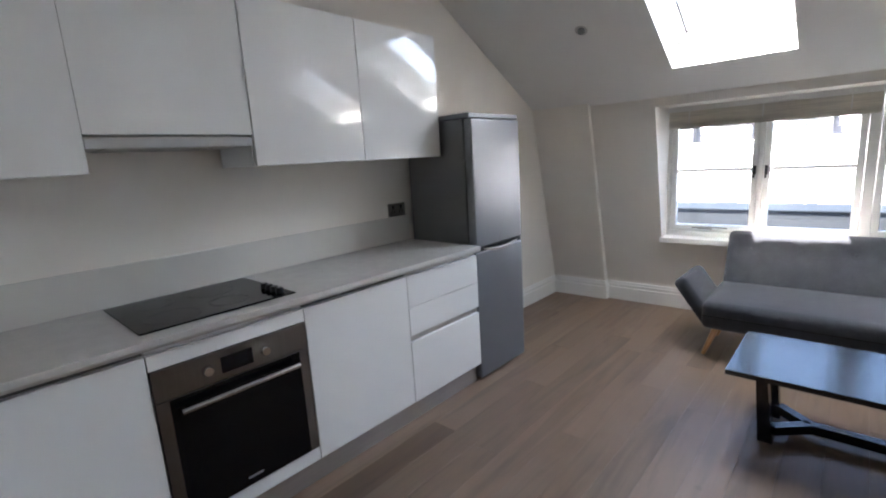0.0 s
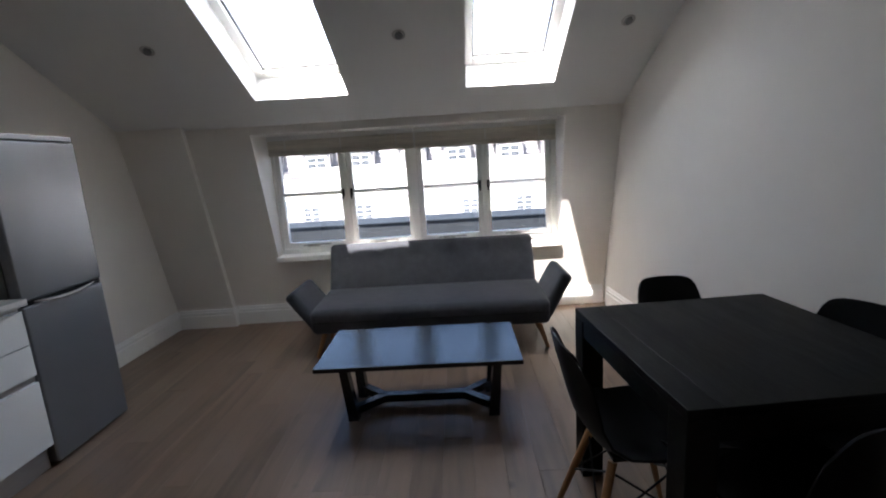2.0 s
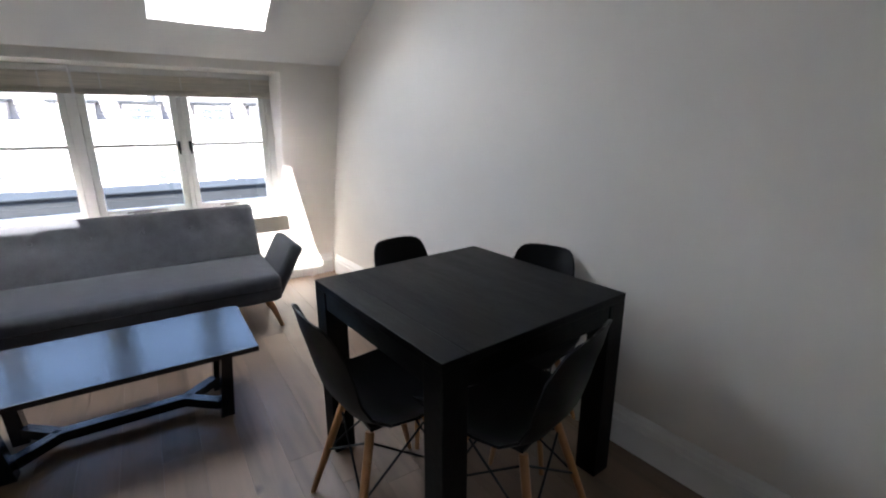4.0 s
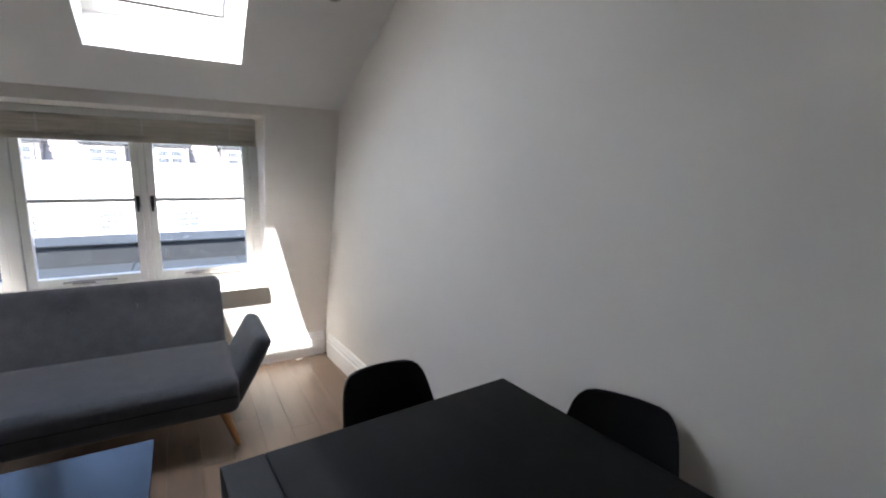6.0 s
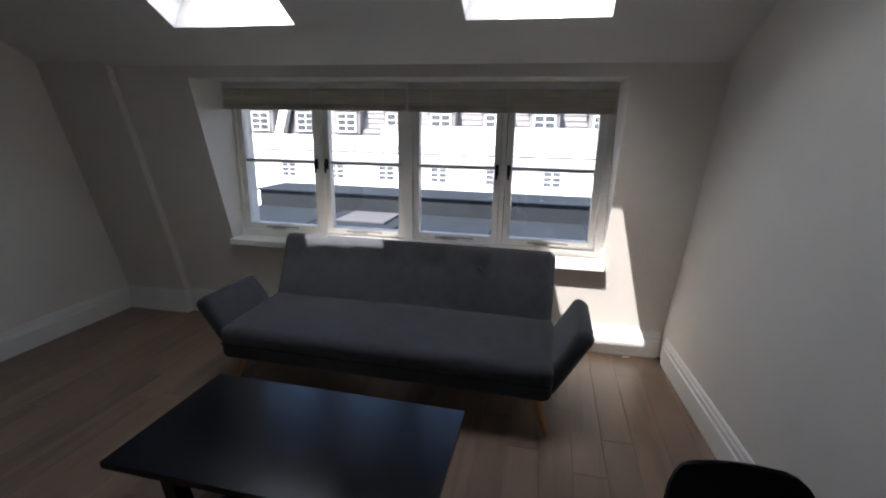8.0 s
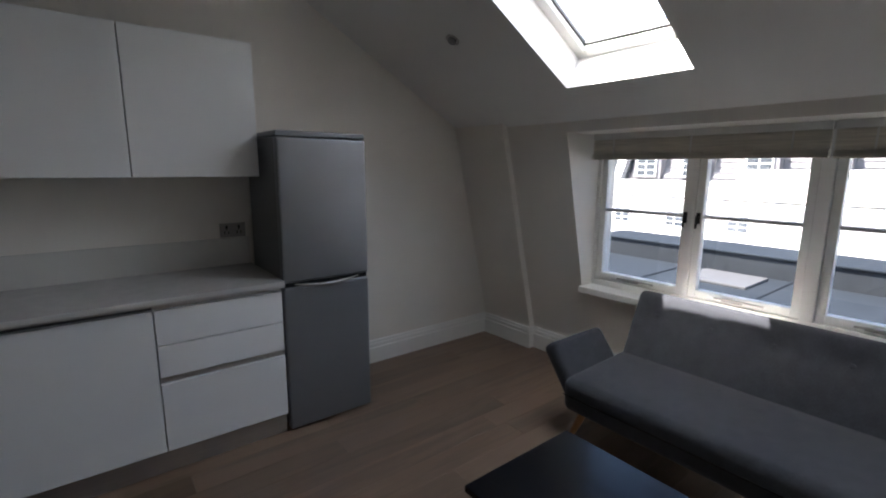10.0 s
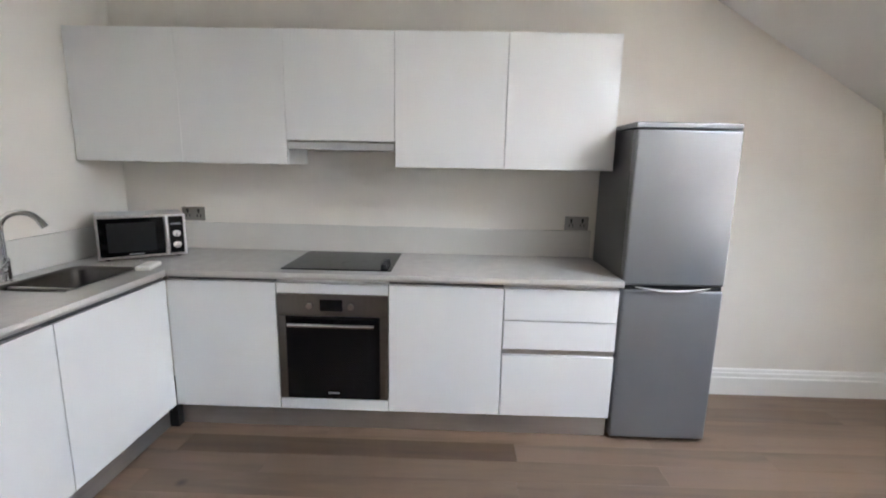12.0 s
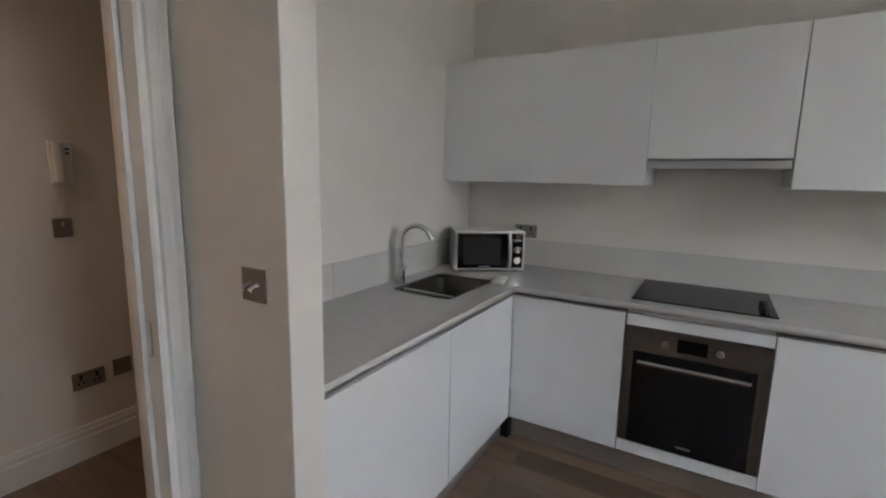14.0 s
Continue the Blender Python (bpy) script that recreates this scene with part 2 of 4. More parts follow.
def rod(points, radius, sides=10, bm=None, taper=None):
    """A round bar along points; taper gives the radius at each point."""
    bm = bm or bmesh.new()
    pts = [Vector(p) for p in points]
    rings = []
    side = None
    for i, p in enumerate(pts):
        way = (pts[min(i + 1, len(pts) - 1)] - pts[max(i - 1, 0)]).normalized()
        ref = side if side is not None else (Vector((0, 0, 1)) if abs(way.z) < 0.9 else Vector((1, 0, 0)))
        a = (ref - way * ref.dot(way)).normalized()
        side = a
        b = way.cross(a)
        r = taper[i] if taper else radius
        rings.append([bm.verts.new(p + (a * math.cos(t) + b * math.sin(t)) * r) for t in [2 * math.pi * k / sides for k in range(sides)]])
    for r0, r1 in zip(rings, rings[1:]):
        for k in range(sides):
            bm.faces.new((r0[k], r0[(k + 1) % sides], r1[(k + 1) % sides], r1[k]))
    bm.faces.new(rings[0][::-1])
    bm.faces.new(rings[-1])
    return bm


def cushion(sx, sy, sz, bevel, bulge=0.0, cuts=10, dimples=(), dent=0.0):
    """A padded slab centred on the origin, its top face swelling and dented at the dimples."""
    bm = bmesh.new()
    bmesh.ops.create_cube(bm, size=1, matrix=Matrix.Diagonal((sx, sy, sz, 1)))
    bmesh.ops.bevel(bm, geom=bm.edges[:], offset=bevel, segments=4, profile=0.5, affect="EDGES")
    for axis, n, s in ((0, cuts, sx), (1, max(4, cuts // 3), sy)):
        for i in range(1, n):
            co, no = [0, 0, 0], [0, 0, 0]
            co[axis], no[axis] = -s / 2 + s * i / n, 1
            bmesh.ops.bisect_plane(bm, geom=bm.verts[:] + bm.edges[:] + bm.faces[:], plane_co=co, plane_no=no)
    for v in bm.verts:
        u, w = v.co.x / (sx / 2), v.co.y / (sy / 2)
        lift = bulge * max(0, 1 - u ** 4) * max(0, 1 - w ** 2)
        if v.co.z > sz * 0.2:
            for dx, dy in dimples:
                q = ((v.co.x - dx) ** 2 + (v.co.y - dy) ** 2) / 0.0034
                lift -= dent * math.exp(-q)
            v.co.z += lift + 0.002 * noise.noise(v.co * 7)
    return bm


# ---- the room ----
W_FLOOR = 4.42
KNEE_Y, KNEE_Z, FOLD_Y, FOLD_Z = 5.095, 0.20, 4.705, 1.797
PITCH = 0.574
FLAT_Z = 2.60
FLAT_Y = FOLD_Y - (FLAT_Z - FOLD_Z) / PITCH
WX0, WX1, WZ0, WZ1 = 1.05, 3.64, 0.65, 1.732
OUT_Y = 5.32


def east(y):
    return 4.09 + 0.067 * (5.05 - y)


# the window wall and the roof over it stand slightly askew to the kitchen wall
SKEW = Matrix(((1, 0, 0, 0), (0.03, 1, 0, -0.03 * 1.05), (0, 0, 1, 0), (0, 0, 0, 1)))


def skewed(ob):
    """Shears the meshes of ob and of its parts to the line of the window wall."""
    m = ob.matrix_world.inverted() @ SKEW @ ob.matrix_world
    for o in [ob] + list(ob.children_recursive):
        if o.type == "MESH":
            o.data.transform(m)
    return ob


def slope_y(z):
    return KNEE_Y + (FOLD_Y - KNEE_Y) * (z - KNEE_Z) / (FOLD_Z - KNEE_Z)


solid("floor_base", box(-0.25, -1.4, -0.2, 4.7, 5.4, -0.014), GREYSEAL_SHADE, "subfloor under the oak boards", "floor")
solid("wall_west", along_x([(-0.2, -0.2), (5.4, -0.2), (5.4, 2.0), (FLAT_Y, FLAT_Z + 0.25), (-0.2, FLAT_Z + 0.25)], -0.2, 0.0), WALL,
      "cream painted side wall behind the kitchen units", "wall")
solid("wall_east", prism([(0.0, -0.2), (5.4, -0.2), (5.4, 2.0), (FLAT_Y, FLAT_Z + 0.25), (0.0, FLAT_Z + 0.25)],
                         lambda u, v, k: (east(u) + 0.2 * k, u, v)), WALL, "plain cream painted side wall beside the dining table", "wall")
# window wall: upright below, leaning inwards above
bm = bmesh.new()
inner = [(KNEE_Y, -0.2), (KNEE_Y, KNEE_Z), (FOLD_Y, FOLD_Z), (FOLD_Y + 0.1, FOLD_Z + 0.12), (OUT_Y, FOLD_Z + 0.12), (OUT_Y, -0.2)]
along_x(inner, -0.1, WX0, bm)
along_x(inner, WX1, 4.6, bm)
along_x([(KNEE_Y, -0.2), (KNEE_Y, KNEE_Z), (slope_y(WZ0), WZ0), (OUT_Y, WZ0), (OUT_Y, -0.2)], WX0, WX1, bm)
along_x([(slope_y(WZ1), WZ1), (FOLD_Y, FOLD_Z), (FOLD_Y + 0.1, FOLD_Z + 0.12), (OUT_Y, FOLD_Z + 0.12), (OUT_Y, WZ1)], WX0, WX1, bm)
skewed(solid("wall_north", bm, WALL, "cream window wall leaning inwards above the skirting", "wall"))
# shallow pier in the corner
skewed(solid("wall_pier", along_x([(KNEE_Y - 0.055, 0.0), (KNEE_Y - 0.055, KNEE_Z), (FOLD_Y - 0.05, FOLD_Z + 0.02), (FOLD_Y + 0.1, FOLD_Z), (KNEE_Y + 0.02, KNEE_Z), (KNEE_Y + 0.02, 0)],
                           0.0, 0.53), WALL, "shallow cream pier in the corner of the window wall", "wall"))
# sink wall, its stub end and the doorway beside it
NIB_X0, NIB_X1, NIB_Y = 2.04, 2.15, 0.64
DOOR_X0, DOOR_X1, DOOR_Y0, DOOR_Y1, DOOR_Z = 2.238, 3.055, 0.11, 0.205, 2.04
bm = box(-0.1, -0.13, -0.1, NIB_X0, 0.0, FLAT_Z)
solid("wall_south", bm, WALL, "cream wall behind the sink run", "wall")
solid("wall_nib", box(NIB_X0, -0.13, -0.1, NIB_X1, NIB_Y, FLAT_Z, 0.004), WALL, "cream stub wall at the end of the worktop", "wall")
bm = box(NIB_X1, DOOR_Y0, -0.1, DOOR_X0 - 0.03, DOOR_Y1, FLAT_Z)
box(DOOR_X1 + 0.03, DOOR_Y0, -0.1, 4.7, DOOR_Y1, FLAT_Z, bm=bm)
box(DOOR_X0 - 0.03, DOOR_Y0, DOOR_Z + 0.03, DOOR_X1 + 0.03, DOOR_Y1, FLAT_Z, bm=bm)
solid("wall_south_door", bm, WALL, "cream wall round the doorway to the hall", "wall")
# hall
HALL_Y = -1.18
solid("wall_hall_far", box(0.4, HALL_Y - 0.12, -0.1, 4.7, HALL_Y, 2.45), WALL, "cream hall wall with sockets and an entry phone", "wall")
solid("wall_hall_end", box(0.3, HALL_Y, -0.1, 0.4, -0.13, 2.45), WALL, "cream end wall of the hall", "wall")
solid("wall_hall_east", box(4.45, HALL_Y, -0.1, 4.6, DOOR_Y0, 2.45), WALL, "cream end wall of the hall", "wall")
solid("ceiling_hall", box(0.3, HALL_Y - 0.1, 2.45, 4.7, -0.13, 2.55), CEIL, "white hall ceiling", "ceiling")
hl = thing("hall_ceiling_lamp", "round flush lamp on the hall ceiling", "ceiling lamp", pose(3.3, -0.6, 2.45))
part("rim", rod([(0, 0, -0.001), (0, 0, -0.03), (0, 0, -0.04)], 0.12, 28, taper=[0.12, 0.12, 0.11]), TRIM, hl, smooth=True)
# flat and sloping ceilings; the sloping one is thick, and its openings are the shafts of the roof windows
solid("ceiling_flat", box(-0.2, -1.4, FLAT_Z, 4.7, FLAT_Y + 0.17, FLAT_Z + 0.2), CEIL, "white flat ceiling", "ceiling")
TILT = math.atan(PITCH)
SLOPE = Matrix.Translation((0, FOLD_Y, FOLD_Z)) @ Matrix.Rotation(-TILT, 4, "X")  # local -y runs up the slope, local z is the outside
DEPTH = 0.20
LIGHTS = [(1.25, 1.95), (2.83, 3.49)]
S0, S1 = 0.318, 1.275  # along the slope
xs = [-0.2, LIGHTS[0][0], LIGHTS[0][1], LIGHTS[1][0], LIGHTS[1][1], 4.7]
bm = bmesh.new()
for i in range(5):
    for s0, s1 in ((-0.02, S0), (S0, S1), (S1, (FOLD_Y - FLAT_Y) / math.cos(TILT) + 0.02)):
        if i in (1, 3) and s0 == S0:
            continue
        box(xs[i], -s1, 0, xs[i + 1], -s0, DEPTH, bm=bm)
bmesh.ops.remove_doubles(bm, verts=bm.verts, dist=1e-4)
moved(bm, SLOPE)
skewed(solid("ceiling_slope", bm, CEIL, "white sloping ceiling with two roof window shafts", "ceiling"))


def roof_window(name, x0, x1):
    o = thing(name, "white roof window over a plastered shaft", "roof window", SLOPE, "roof windows", "structure")
    f, t = 0.06, 0.09
    for a, b, c, d in ((x0 - 0.02, -S1 - 0.02, x0 + f, -S0 + 0.02), (x1 - f, -S1 - 0.02, x1 + 0.02, -S0 + 0.02)):
        part("window_frame", box(a, b, DEPTH + 0.002, c, d, DEPTH + t, 0.006), TRIM, o)
    for a, b in ((-S0 - f, -S0 + 0.02), (-S1 - 0.02, -S1 + f)):
        part("window_frame", box(x0 + f + 0.001, a, DEPTH + 0.002, x1 - f - 0.001, b, DEPTH + t, 0.006), TRIM, o)
    g = part("pane", box(x0 + f - 0.005, -S1 + f, DEPTH + 0.05, x1 - f + 0.005, -S0 - f, DEPTH + 0.062), GLASS, o)
    g.visible_shadow = False
    part("seal", box(x0 + f, -S0 - f - 0.014, DEPTH + 0.03, x1 - f, -S0 - f - 0.001, DEPTH + 0.045), GREYSEAL_SHADE, o, "dark rubber seal of the sash")
    part("seal", box(x0 + f + 0.001, -S1 + f, DEPTH + 0.03, x0 + f + 0.012, -S0 - f - 0.015, DEPTH + 0.045), GREYSEAL_SHADE, o, "dark rubber seal of the sash")
    part("seal", box(x1 - f - 0.012, -S1 + f, DEPTH + 0.03, x1 - f - 0.001, -S0 - f - 0.015, DEPTH + 0.045), GREYSEAL_SHADE, o, "dark rubber seal of the sash")
    part("vent_bar", rod([(x0 + f + 0.06, -S0 - f - 0.04, DEPTH + 0.03), (x1 - f - 0.06, -S0 - f - 0.04, DEPTH + 0.03)], 0.006), SOCKET, o, "grey metal handle bar")
    return o


for i, (a, b) in enumerate(LIGHTS):
    skewed(roof_window("window_roof_%d" % (i + 1), a, b))
# unseen slab added outside, so that no light leaks at the fold
skewed(solid("roof_edge", box(-0.2, 4.83, FOLD_Z + 0.121, 4.7, 5.6, FOLD_Z + 0.17), LEADEDGE, "unseen lead slab over the window that keeps light out", "roof"))


def skirting(name, p, q):
    """Moulded skirting from p to q, the room on the left-hand side."""
    p, q = Vector((*p, 0)), Vector((*q, 0))
    way = (q - p).normalized()
    out = Vector((-way.y, way.x, 0))
    poly = [(-0.005, 0.0), (0.024, 0.0), (0.024, 0.118), (0.017, 0.124), (0.017, 0.148), (0.012, 0.155), (0.01, 0.17), (0.004, 0.178), (-0.005, 0.178)]
    bm = prism(poly, lambda u, v, k: (p if not k else q) + out * u + Vector((0, 0, v)))
    return solid(name, bm, TRIM, "white moulded skirting board along the wall", "skirting")


skirting("baseboard_west", (0, KNEE_Y - 0.055), (0, 3.0))
skewed(skirting("baseboard_pier", (0.53, KNEE_Y - 0.055), (0.024, KNEE_Y - 0.055)))
skewed(skirting("baseboard_pier_side", (0.53, KNEE_Y), (0.53, KNEE_Y - 0.078)))
skewed(skirting("baseboard_north", (4.06, KNEE_Y), (0.555, KNEE_Y)))
skirting("baseboard_east", (east(0.18), 0.18), (east(KNEE_Y), KNEE_Y))
skirting("baseboard_hall", (0.4, HALL_Y), (4.4, HALL_Y))


# ---- doorway ----
def doorway():
    o = thing("door_1", "white painted door lining with moulded architrave", "doorway", kind="structure")
    arch = [(0, 0), (0.086, 0), (0.086, 0.016), (0.078, 0.024), (0.064, 0.016), (0.058, 0.016), (0.05, 0.026), (0.026, 0.026), (0.02, 0.018), (0.008, 0.02), (0, 0.016)]
    part("architrave", prism(arch, lambda u, v, k: (DOOR_X0 - u, DOOR_Y1 + v, DOOR_Z * k)), TRIM, o)
    part("architrave", prism(arch, lambda u, v, k: (DOOR_X1 + u, DOOR_Y1 + v, DOOR_Z * k)), TRIM, o)
    part("architrave", prism(arch, lambda u, v, k: (DOOR_X0 - 0.086 + k * (DOOR_X1 - DOOR_X0 + 0.172), DOOR_Y1 + v, DOOR_Z + 0.001 + u)), TRIM, o)
    part("lining", box(DOOR_X0 - 0.03, DOOR_Y0 - 0.005, 0, DOOR_X0, DOOR_Y1 + 0.002, DOOR_Z), TRIM, o)
    part("lining", box(DOOR_X1, DOOR_Y0 - 0.005, 0, DOOR_X1 + 0.03, DOOR_Y1 + 0.002, DOOR_Z), TRIM, o)
    part("lining", box(DOOR_X0, DOOR_Y0 - 0.005, DOOR_Z, DOOR_X1, DOOR_Y1 + 0.001, DOOR_Z + 0.03), TRIM, o)
    part("door_stop", box(DOOR_X0, DOOR_Y0 + 0.01, 0, DOOR_X0 + 0.014, DOOR_Y0 + 0.045, DOOR_Z, 0.002), TRIM, o)
    part("strike_plate", box(DOOR_X0 + 0.0005, DOOR_Y1 - 0.045, 0.96, DOOR_X0 + 0.003, DOOR_Y1 - 0.018, 1.06, 0.001), CHROME, o, "chrome strike plate")
    # dark strip laid on the lining in place of a shaded gap
    part("draught_seal", box(DOOR_X0 + 0.0005, DOOR_Y1 - 0.058, 0.0, DOOR_X0 + 0.004, DOOR_Y1 - 0.052, DOOR_Z), GREYSEAL_SHADE, o, "dark strip for the shaded gap in the lining")
    return o


doorway()


# ---- the window ----
def casement_window():
    o = thing("window_1", "white painted four-light casement window", "window", kind="structure")
    y0, y1 = 5.10, 5.20
    part("window_frame", box(WX0 - 0.01, y0, WZ0, WX0 + 0.025, y1, WZ1 + 0.01, 0.004), TRIM, o)
    part("window_frame", box(WX1 - 0.05, y0, WZ0, WX1 + 0.01, y1, WZ1 + 0.01, 0.004), TRIM, o)
    part("window_frame", box(WX0 + 0.025, y0, WZ0, WX1 - 0.05, y1, WZ0 + 0.05, 0.004), TRIM, o)
    part("window_frame", box(WX0 + 0.025, y0, WZ1 - 0.05, WX1 - 0.05, y1, WZ1 + 0.01, 0.004), TRIM, o)
    part("mullion", box(2.31, y0 - 0.004, WZ0 + 0.05, 2.372, y1, WZ1 - 0.05, 0.006), TRIM, o)
    for x in (1.712, 2.975):
        part("mullion", box(x - 0.016, y0 + 0.002, WZ0 + 0.05, x + 0.016, y1, WZ1 - 0.05, 0.004), TRIM, o)
    part("window_sill", box(WX0 - 0.012, 4.958, WZ0 - 0.045, WX1 + 0.012, y0 + 0.02, WZ0 + 0.003, 0.008, 3), TRIM, o, "white sill board with rounded nose")
    lights = [(1.077, 1.694, 1), (1.730, 2.308, -1), (2.374, 2.957, 1), (2.993, 3.588, -1)]
    for a, b, hinge in lights:
        s = part("sash", box(a, y0 + 0.012, WZ0 + 0.052, a + 0.042, y1 - 0.03, WZ1 - 0.052, 0.005), TRIM, o)
        for q in (box(b - 0.042, y0 + 0.012, WZ0 + 0.052, b, y1 - 0.03, WZ1 - 0.052, 0.005),
                  box(a + 0.042, y0 + 0.012, WZ0 + 0.052, b - 0.042, y1 - 0.03, WZ0 + 0.102, 0.005),
                  box(a + 0.042, y0 + 0.012, WZ1 - 0.10, b - 0.042, y1 - 0.03, WZ1 - 0.052, 0.005)):
            part("rail", q, TRIM, s)
        part("glazing_bar", box(a + 0.042, y0 + 0.02, 1.198, b - 0.042, y1 - 0.036, 1.22, 0.004), TRIM, s)
        for z0, z1 in ((WZ0 + 0.1, 1.2), (1.218, WZ1 - 0.1)):
            g = part("pane", box(a + 0.04, y0 + 0.038, z0, b - 0.04, y0 + 0.046, z1), GLASS, s)
            g.visible_shadow = False
        # fastener on the meeting stile
        hx = b - 0.02 if hinge == 1 else a + 0.02
        h = box(hx - 0.011, y0 + 0.002, 1.165, hx + 0.011, y0 + 0.012, 1.235, 0.003)
        join(h, rod([(hx, y0 - 0.002, 1.215), (hx, y0 - 0.016, 1.21), (hx, y0 - 0.018, 1.14)], 0.007, 8))
        part("fastener", h, BLACK, s, "dark casement fastener", True)
        mx = (a + b) / 2
        st = rod([(mx - 0.13, y0 - 0.004, WZ0 + 0.078), (mx - 0.05, y0 - 0.014, WZ0 + 0.086), (mx + 0.1, y0 - 0.012, WZ0 + 0.084), (mx + 0.13, y0 - 0.004, WZ0 + 0.08)], 0.006, 8)
        box(mx - 0.09, y0 - 0.006, WZ0 + 0.066, mx + 0.02, y0 + 0.012, WZ0 + 0.076, 0.002, bm=st)
        part("stay", st, SOCKET, s, "metal casement stay lying on its rail", True)
    return o


skewed(casement_window())


def blind(x0, x1, lean):
    o = thing("roman_blind", "woven bamboo roman blind drawn up at the window head", "blind", group="window blinds")
    part("headrail", box(x0, 4.985, 1.69, x1, 5.03, 1.73, 0.003), TRIM, o, "white headrail")
    # panel added behind the slats so that no light leaks between them
    part("backing", box(x0 + 0.004, 5.001, 1.56 + lean, x1 - 0.004, 5.004, 1.69), BAMBOO, o)
    for i in range(7):
        z = 1.556 + i * 0.006 + lean
        bm = box(x0 + 0.003, 4.975 - 0.004 * (i % 2), z, x1 - 0.003, 5.005 + 0.003 * i, z + 0.004, 0.0012, 1)
        part("fold", bm, BAMBOO, o)
    n = 18
    for i in range(n):
        z = 1.60 + lean + i * (0.085 - lean) / n
        part("slat", box(x0 + 0.003, 4.988 + 0.004 * math.sin(i * 1.3), z, x1 - 0.003, 4.996 + 0.004 * math.sin(i * 1.3), z + 0.0042), BAMBOO, o)
    for f in (0.12, 0.5, 0.88):
        x = x0 + (x1 - x0) * f
        part("tape", box(x - 0.004, 4.982, 1.558 + lean, x + 0.004, 4.986, 1.69), TRIM, o)
    return o


skewed(blind(1.075, 2.365, 0.0))
skewed(blind(2.375, 3.618, -0.004))


# ---- outdoors ----
solid("ground", box(-400, -400, -12.4, 400, 400, -12), STUCCO, "pale street level far below", "ground")
deck = thing("flat_roof", "blue-grey lead flat roof with a shade-coloured upstand outside the window", "roof", kind="structure")
part("deck", box(-6, 5.33, 0.1, 12, 8.6, 0.2), LEAD, deck)
part("upstand", box(-1.2, 8.6, -0.5, 12, 9.0, 0.445, 0.02), LEADEDGE, deck, "lead covered upstand, its shade put into the colour")
part("coping", box(-1.25, 8.57, 0.447, 12.05, 9.4, 0.475, 0.012), LEAD, deck, "weathered lead coping")
for i in range(9):
    part("roll", rod([(0.2 + i * 1.2, 5.35, 0.2), (0.2 + i * 1.2, 8.59, 0.2)], 0.02, 8), LEAD, deck)


part("hatch", box(0.5, 7.75, 0.2, 1.2, 8.45, 0.235, 0.01), GREYSEAL_SHADE, deck, "grey roof hatch")


def far_window(parent, x, z, w, h, y, cols=2, rows=3):
    fr = part("window", box(x - w / 2, y - 0.12, z, x + w / 2, y - 0.02, z + h), TRIM, parent)
    for i in range(cols):
        for j in range(rows):
            a, b = x - w / 2 + 0.06 + i * (w - 0.06) / cols, z + 0.06 + j * (h - 0.06) / rows
            part("pane", box(a, y - 0.135, b, a + (w - 0.06) / cols - 0.06, y - 0.121, b + (h - 0.06) / rows - 0.06), FARPANE, fr)


def terrace():
    y = 25.0
    o = thing("terrace_building", "white stucco terrace with slate mansard roof and dormers", "building", kind="structure")
    part("wall", box(-40, y, -12, 45, y + 8, 0.55), STUCCO, o)
    part("cornice", along_x([(y, -0.14), (y - 0.2, -0.06), (y - 0.4, 0.0), (y - 0.4, 0.1), (y, 0.16)], -40, 45), STUCCO, o)
    part("cornice_ledge", box(-40, y - 0.45, 0.18, 45, y - 0.001, 0.25), STUCCO, o)
    part("parapet", box(-40, y - 0.15, 0.55, -5.3, y + 0.3, 0.95, 0.02), STUCCO, o)
    part("parapet", box(-5.2, y - 0.15, 0.55, 45, y + 0.3, 1.42, 0.02), STUCCO, o)
    part("parapet_coping", box(-5.3, y - 0.25, 1.425, 45, y + 0.35, 1.5, 0.02), STUCCO, o)
    part("roof", along_x([(y + 0.4, 0.55), (y + 2.2, 4.3), (y + 7, 4.5), (y + 7, 0.55)], -40, 45), SLATE, o)
    for k in range(10):
        z = 1.05 + k * 0.26
        part("slate_course", box(-40, y + 0.36 + (z - 0.55) * 0.48, z, 45, y + 0.42 + (z - 0.55) * 0.48, z + 0.03), SLATE, o)
    for k in range(-8, 14):
        far_window(o, -2.16 + k * 2.8, -1.3, 0.9, 0.8, y)
        far_window(o, -2.16 + k * 2.8, -4.6, 1.0, 1.8, y)
    for k in range(-6, 8):
        x = -2.2 + k * 2.55 + (0.2 if k % 2 else 0)
        part("dormer", box(x - 0.72, y + 0.45, 1.0, x + 0.72, y + 2.4, 2.2, 0.03), SLATE, o)
        part("dormer_roof", box(x - 0.85, y + 0.35, 2.202, x + 0.85, y + 2.5, 2.32, 0.02), LEADEDGE, o)
        far_window(o, x, 1.12, 1.05, 0.98, y + 0.44)
    for x in (-11.2, -4.6, 2.9):
        part("party_wall", along_x([(y + 0.1, 0.9), (y + 2.0, 4.7), (y + 6, 4.9), (y + 6, 0.9)], x - 0.25, x + 0.25), STUCCO, o)
        part("flashing", along_x([(y + 0.08, 0.9), (y + 1.98, 4.7), (y + 2.3, 4.7), (y + 0.3, 0.9)], x + 0.251, x + 0.5), LEADEDGE, o)
    return o


terrace()


# ---- kitchen ----
FRONT, TOP = 0.60, 0.90


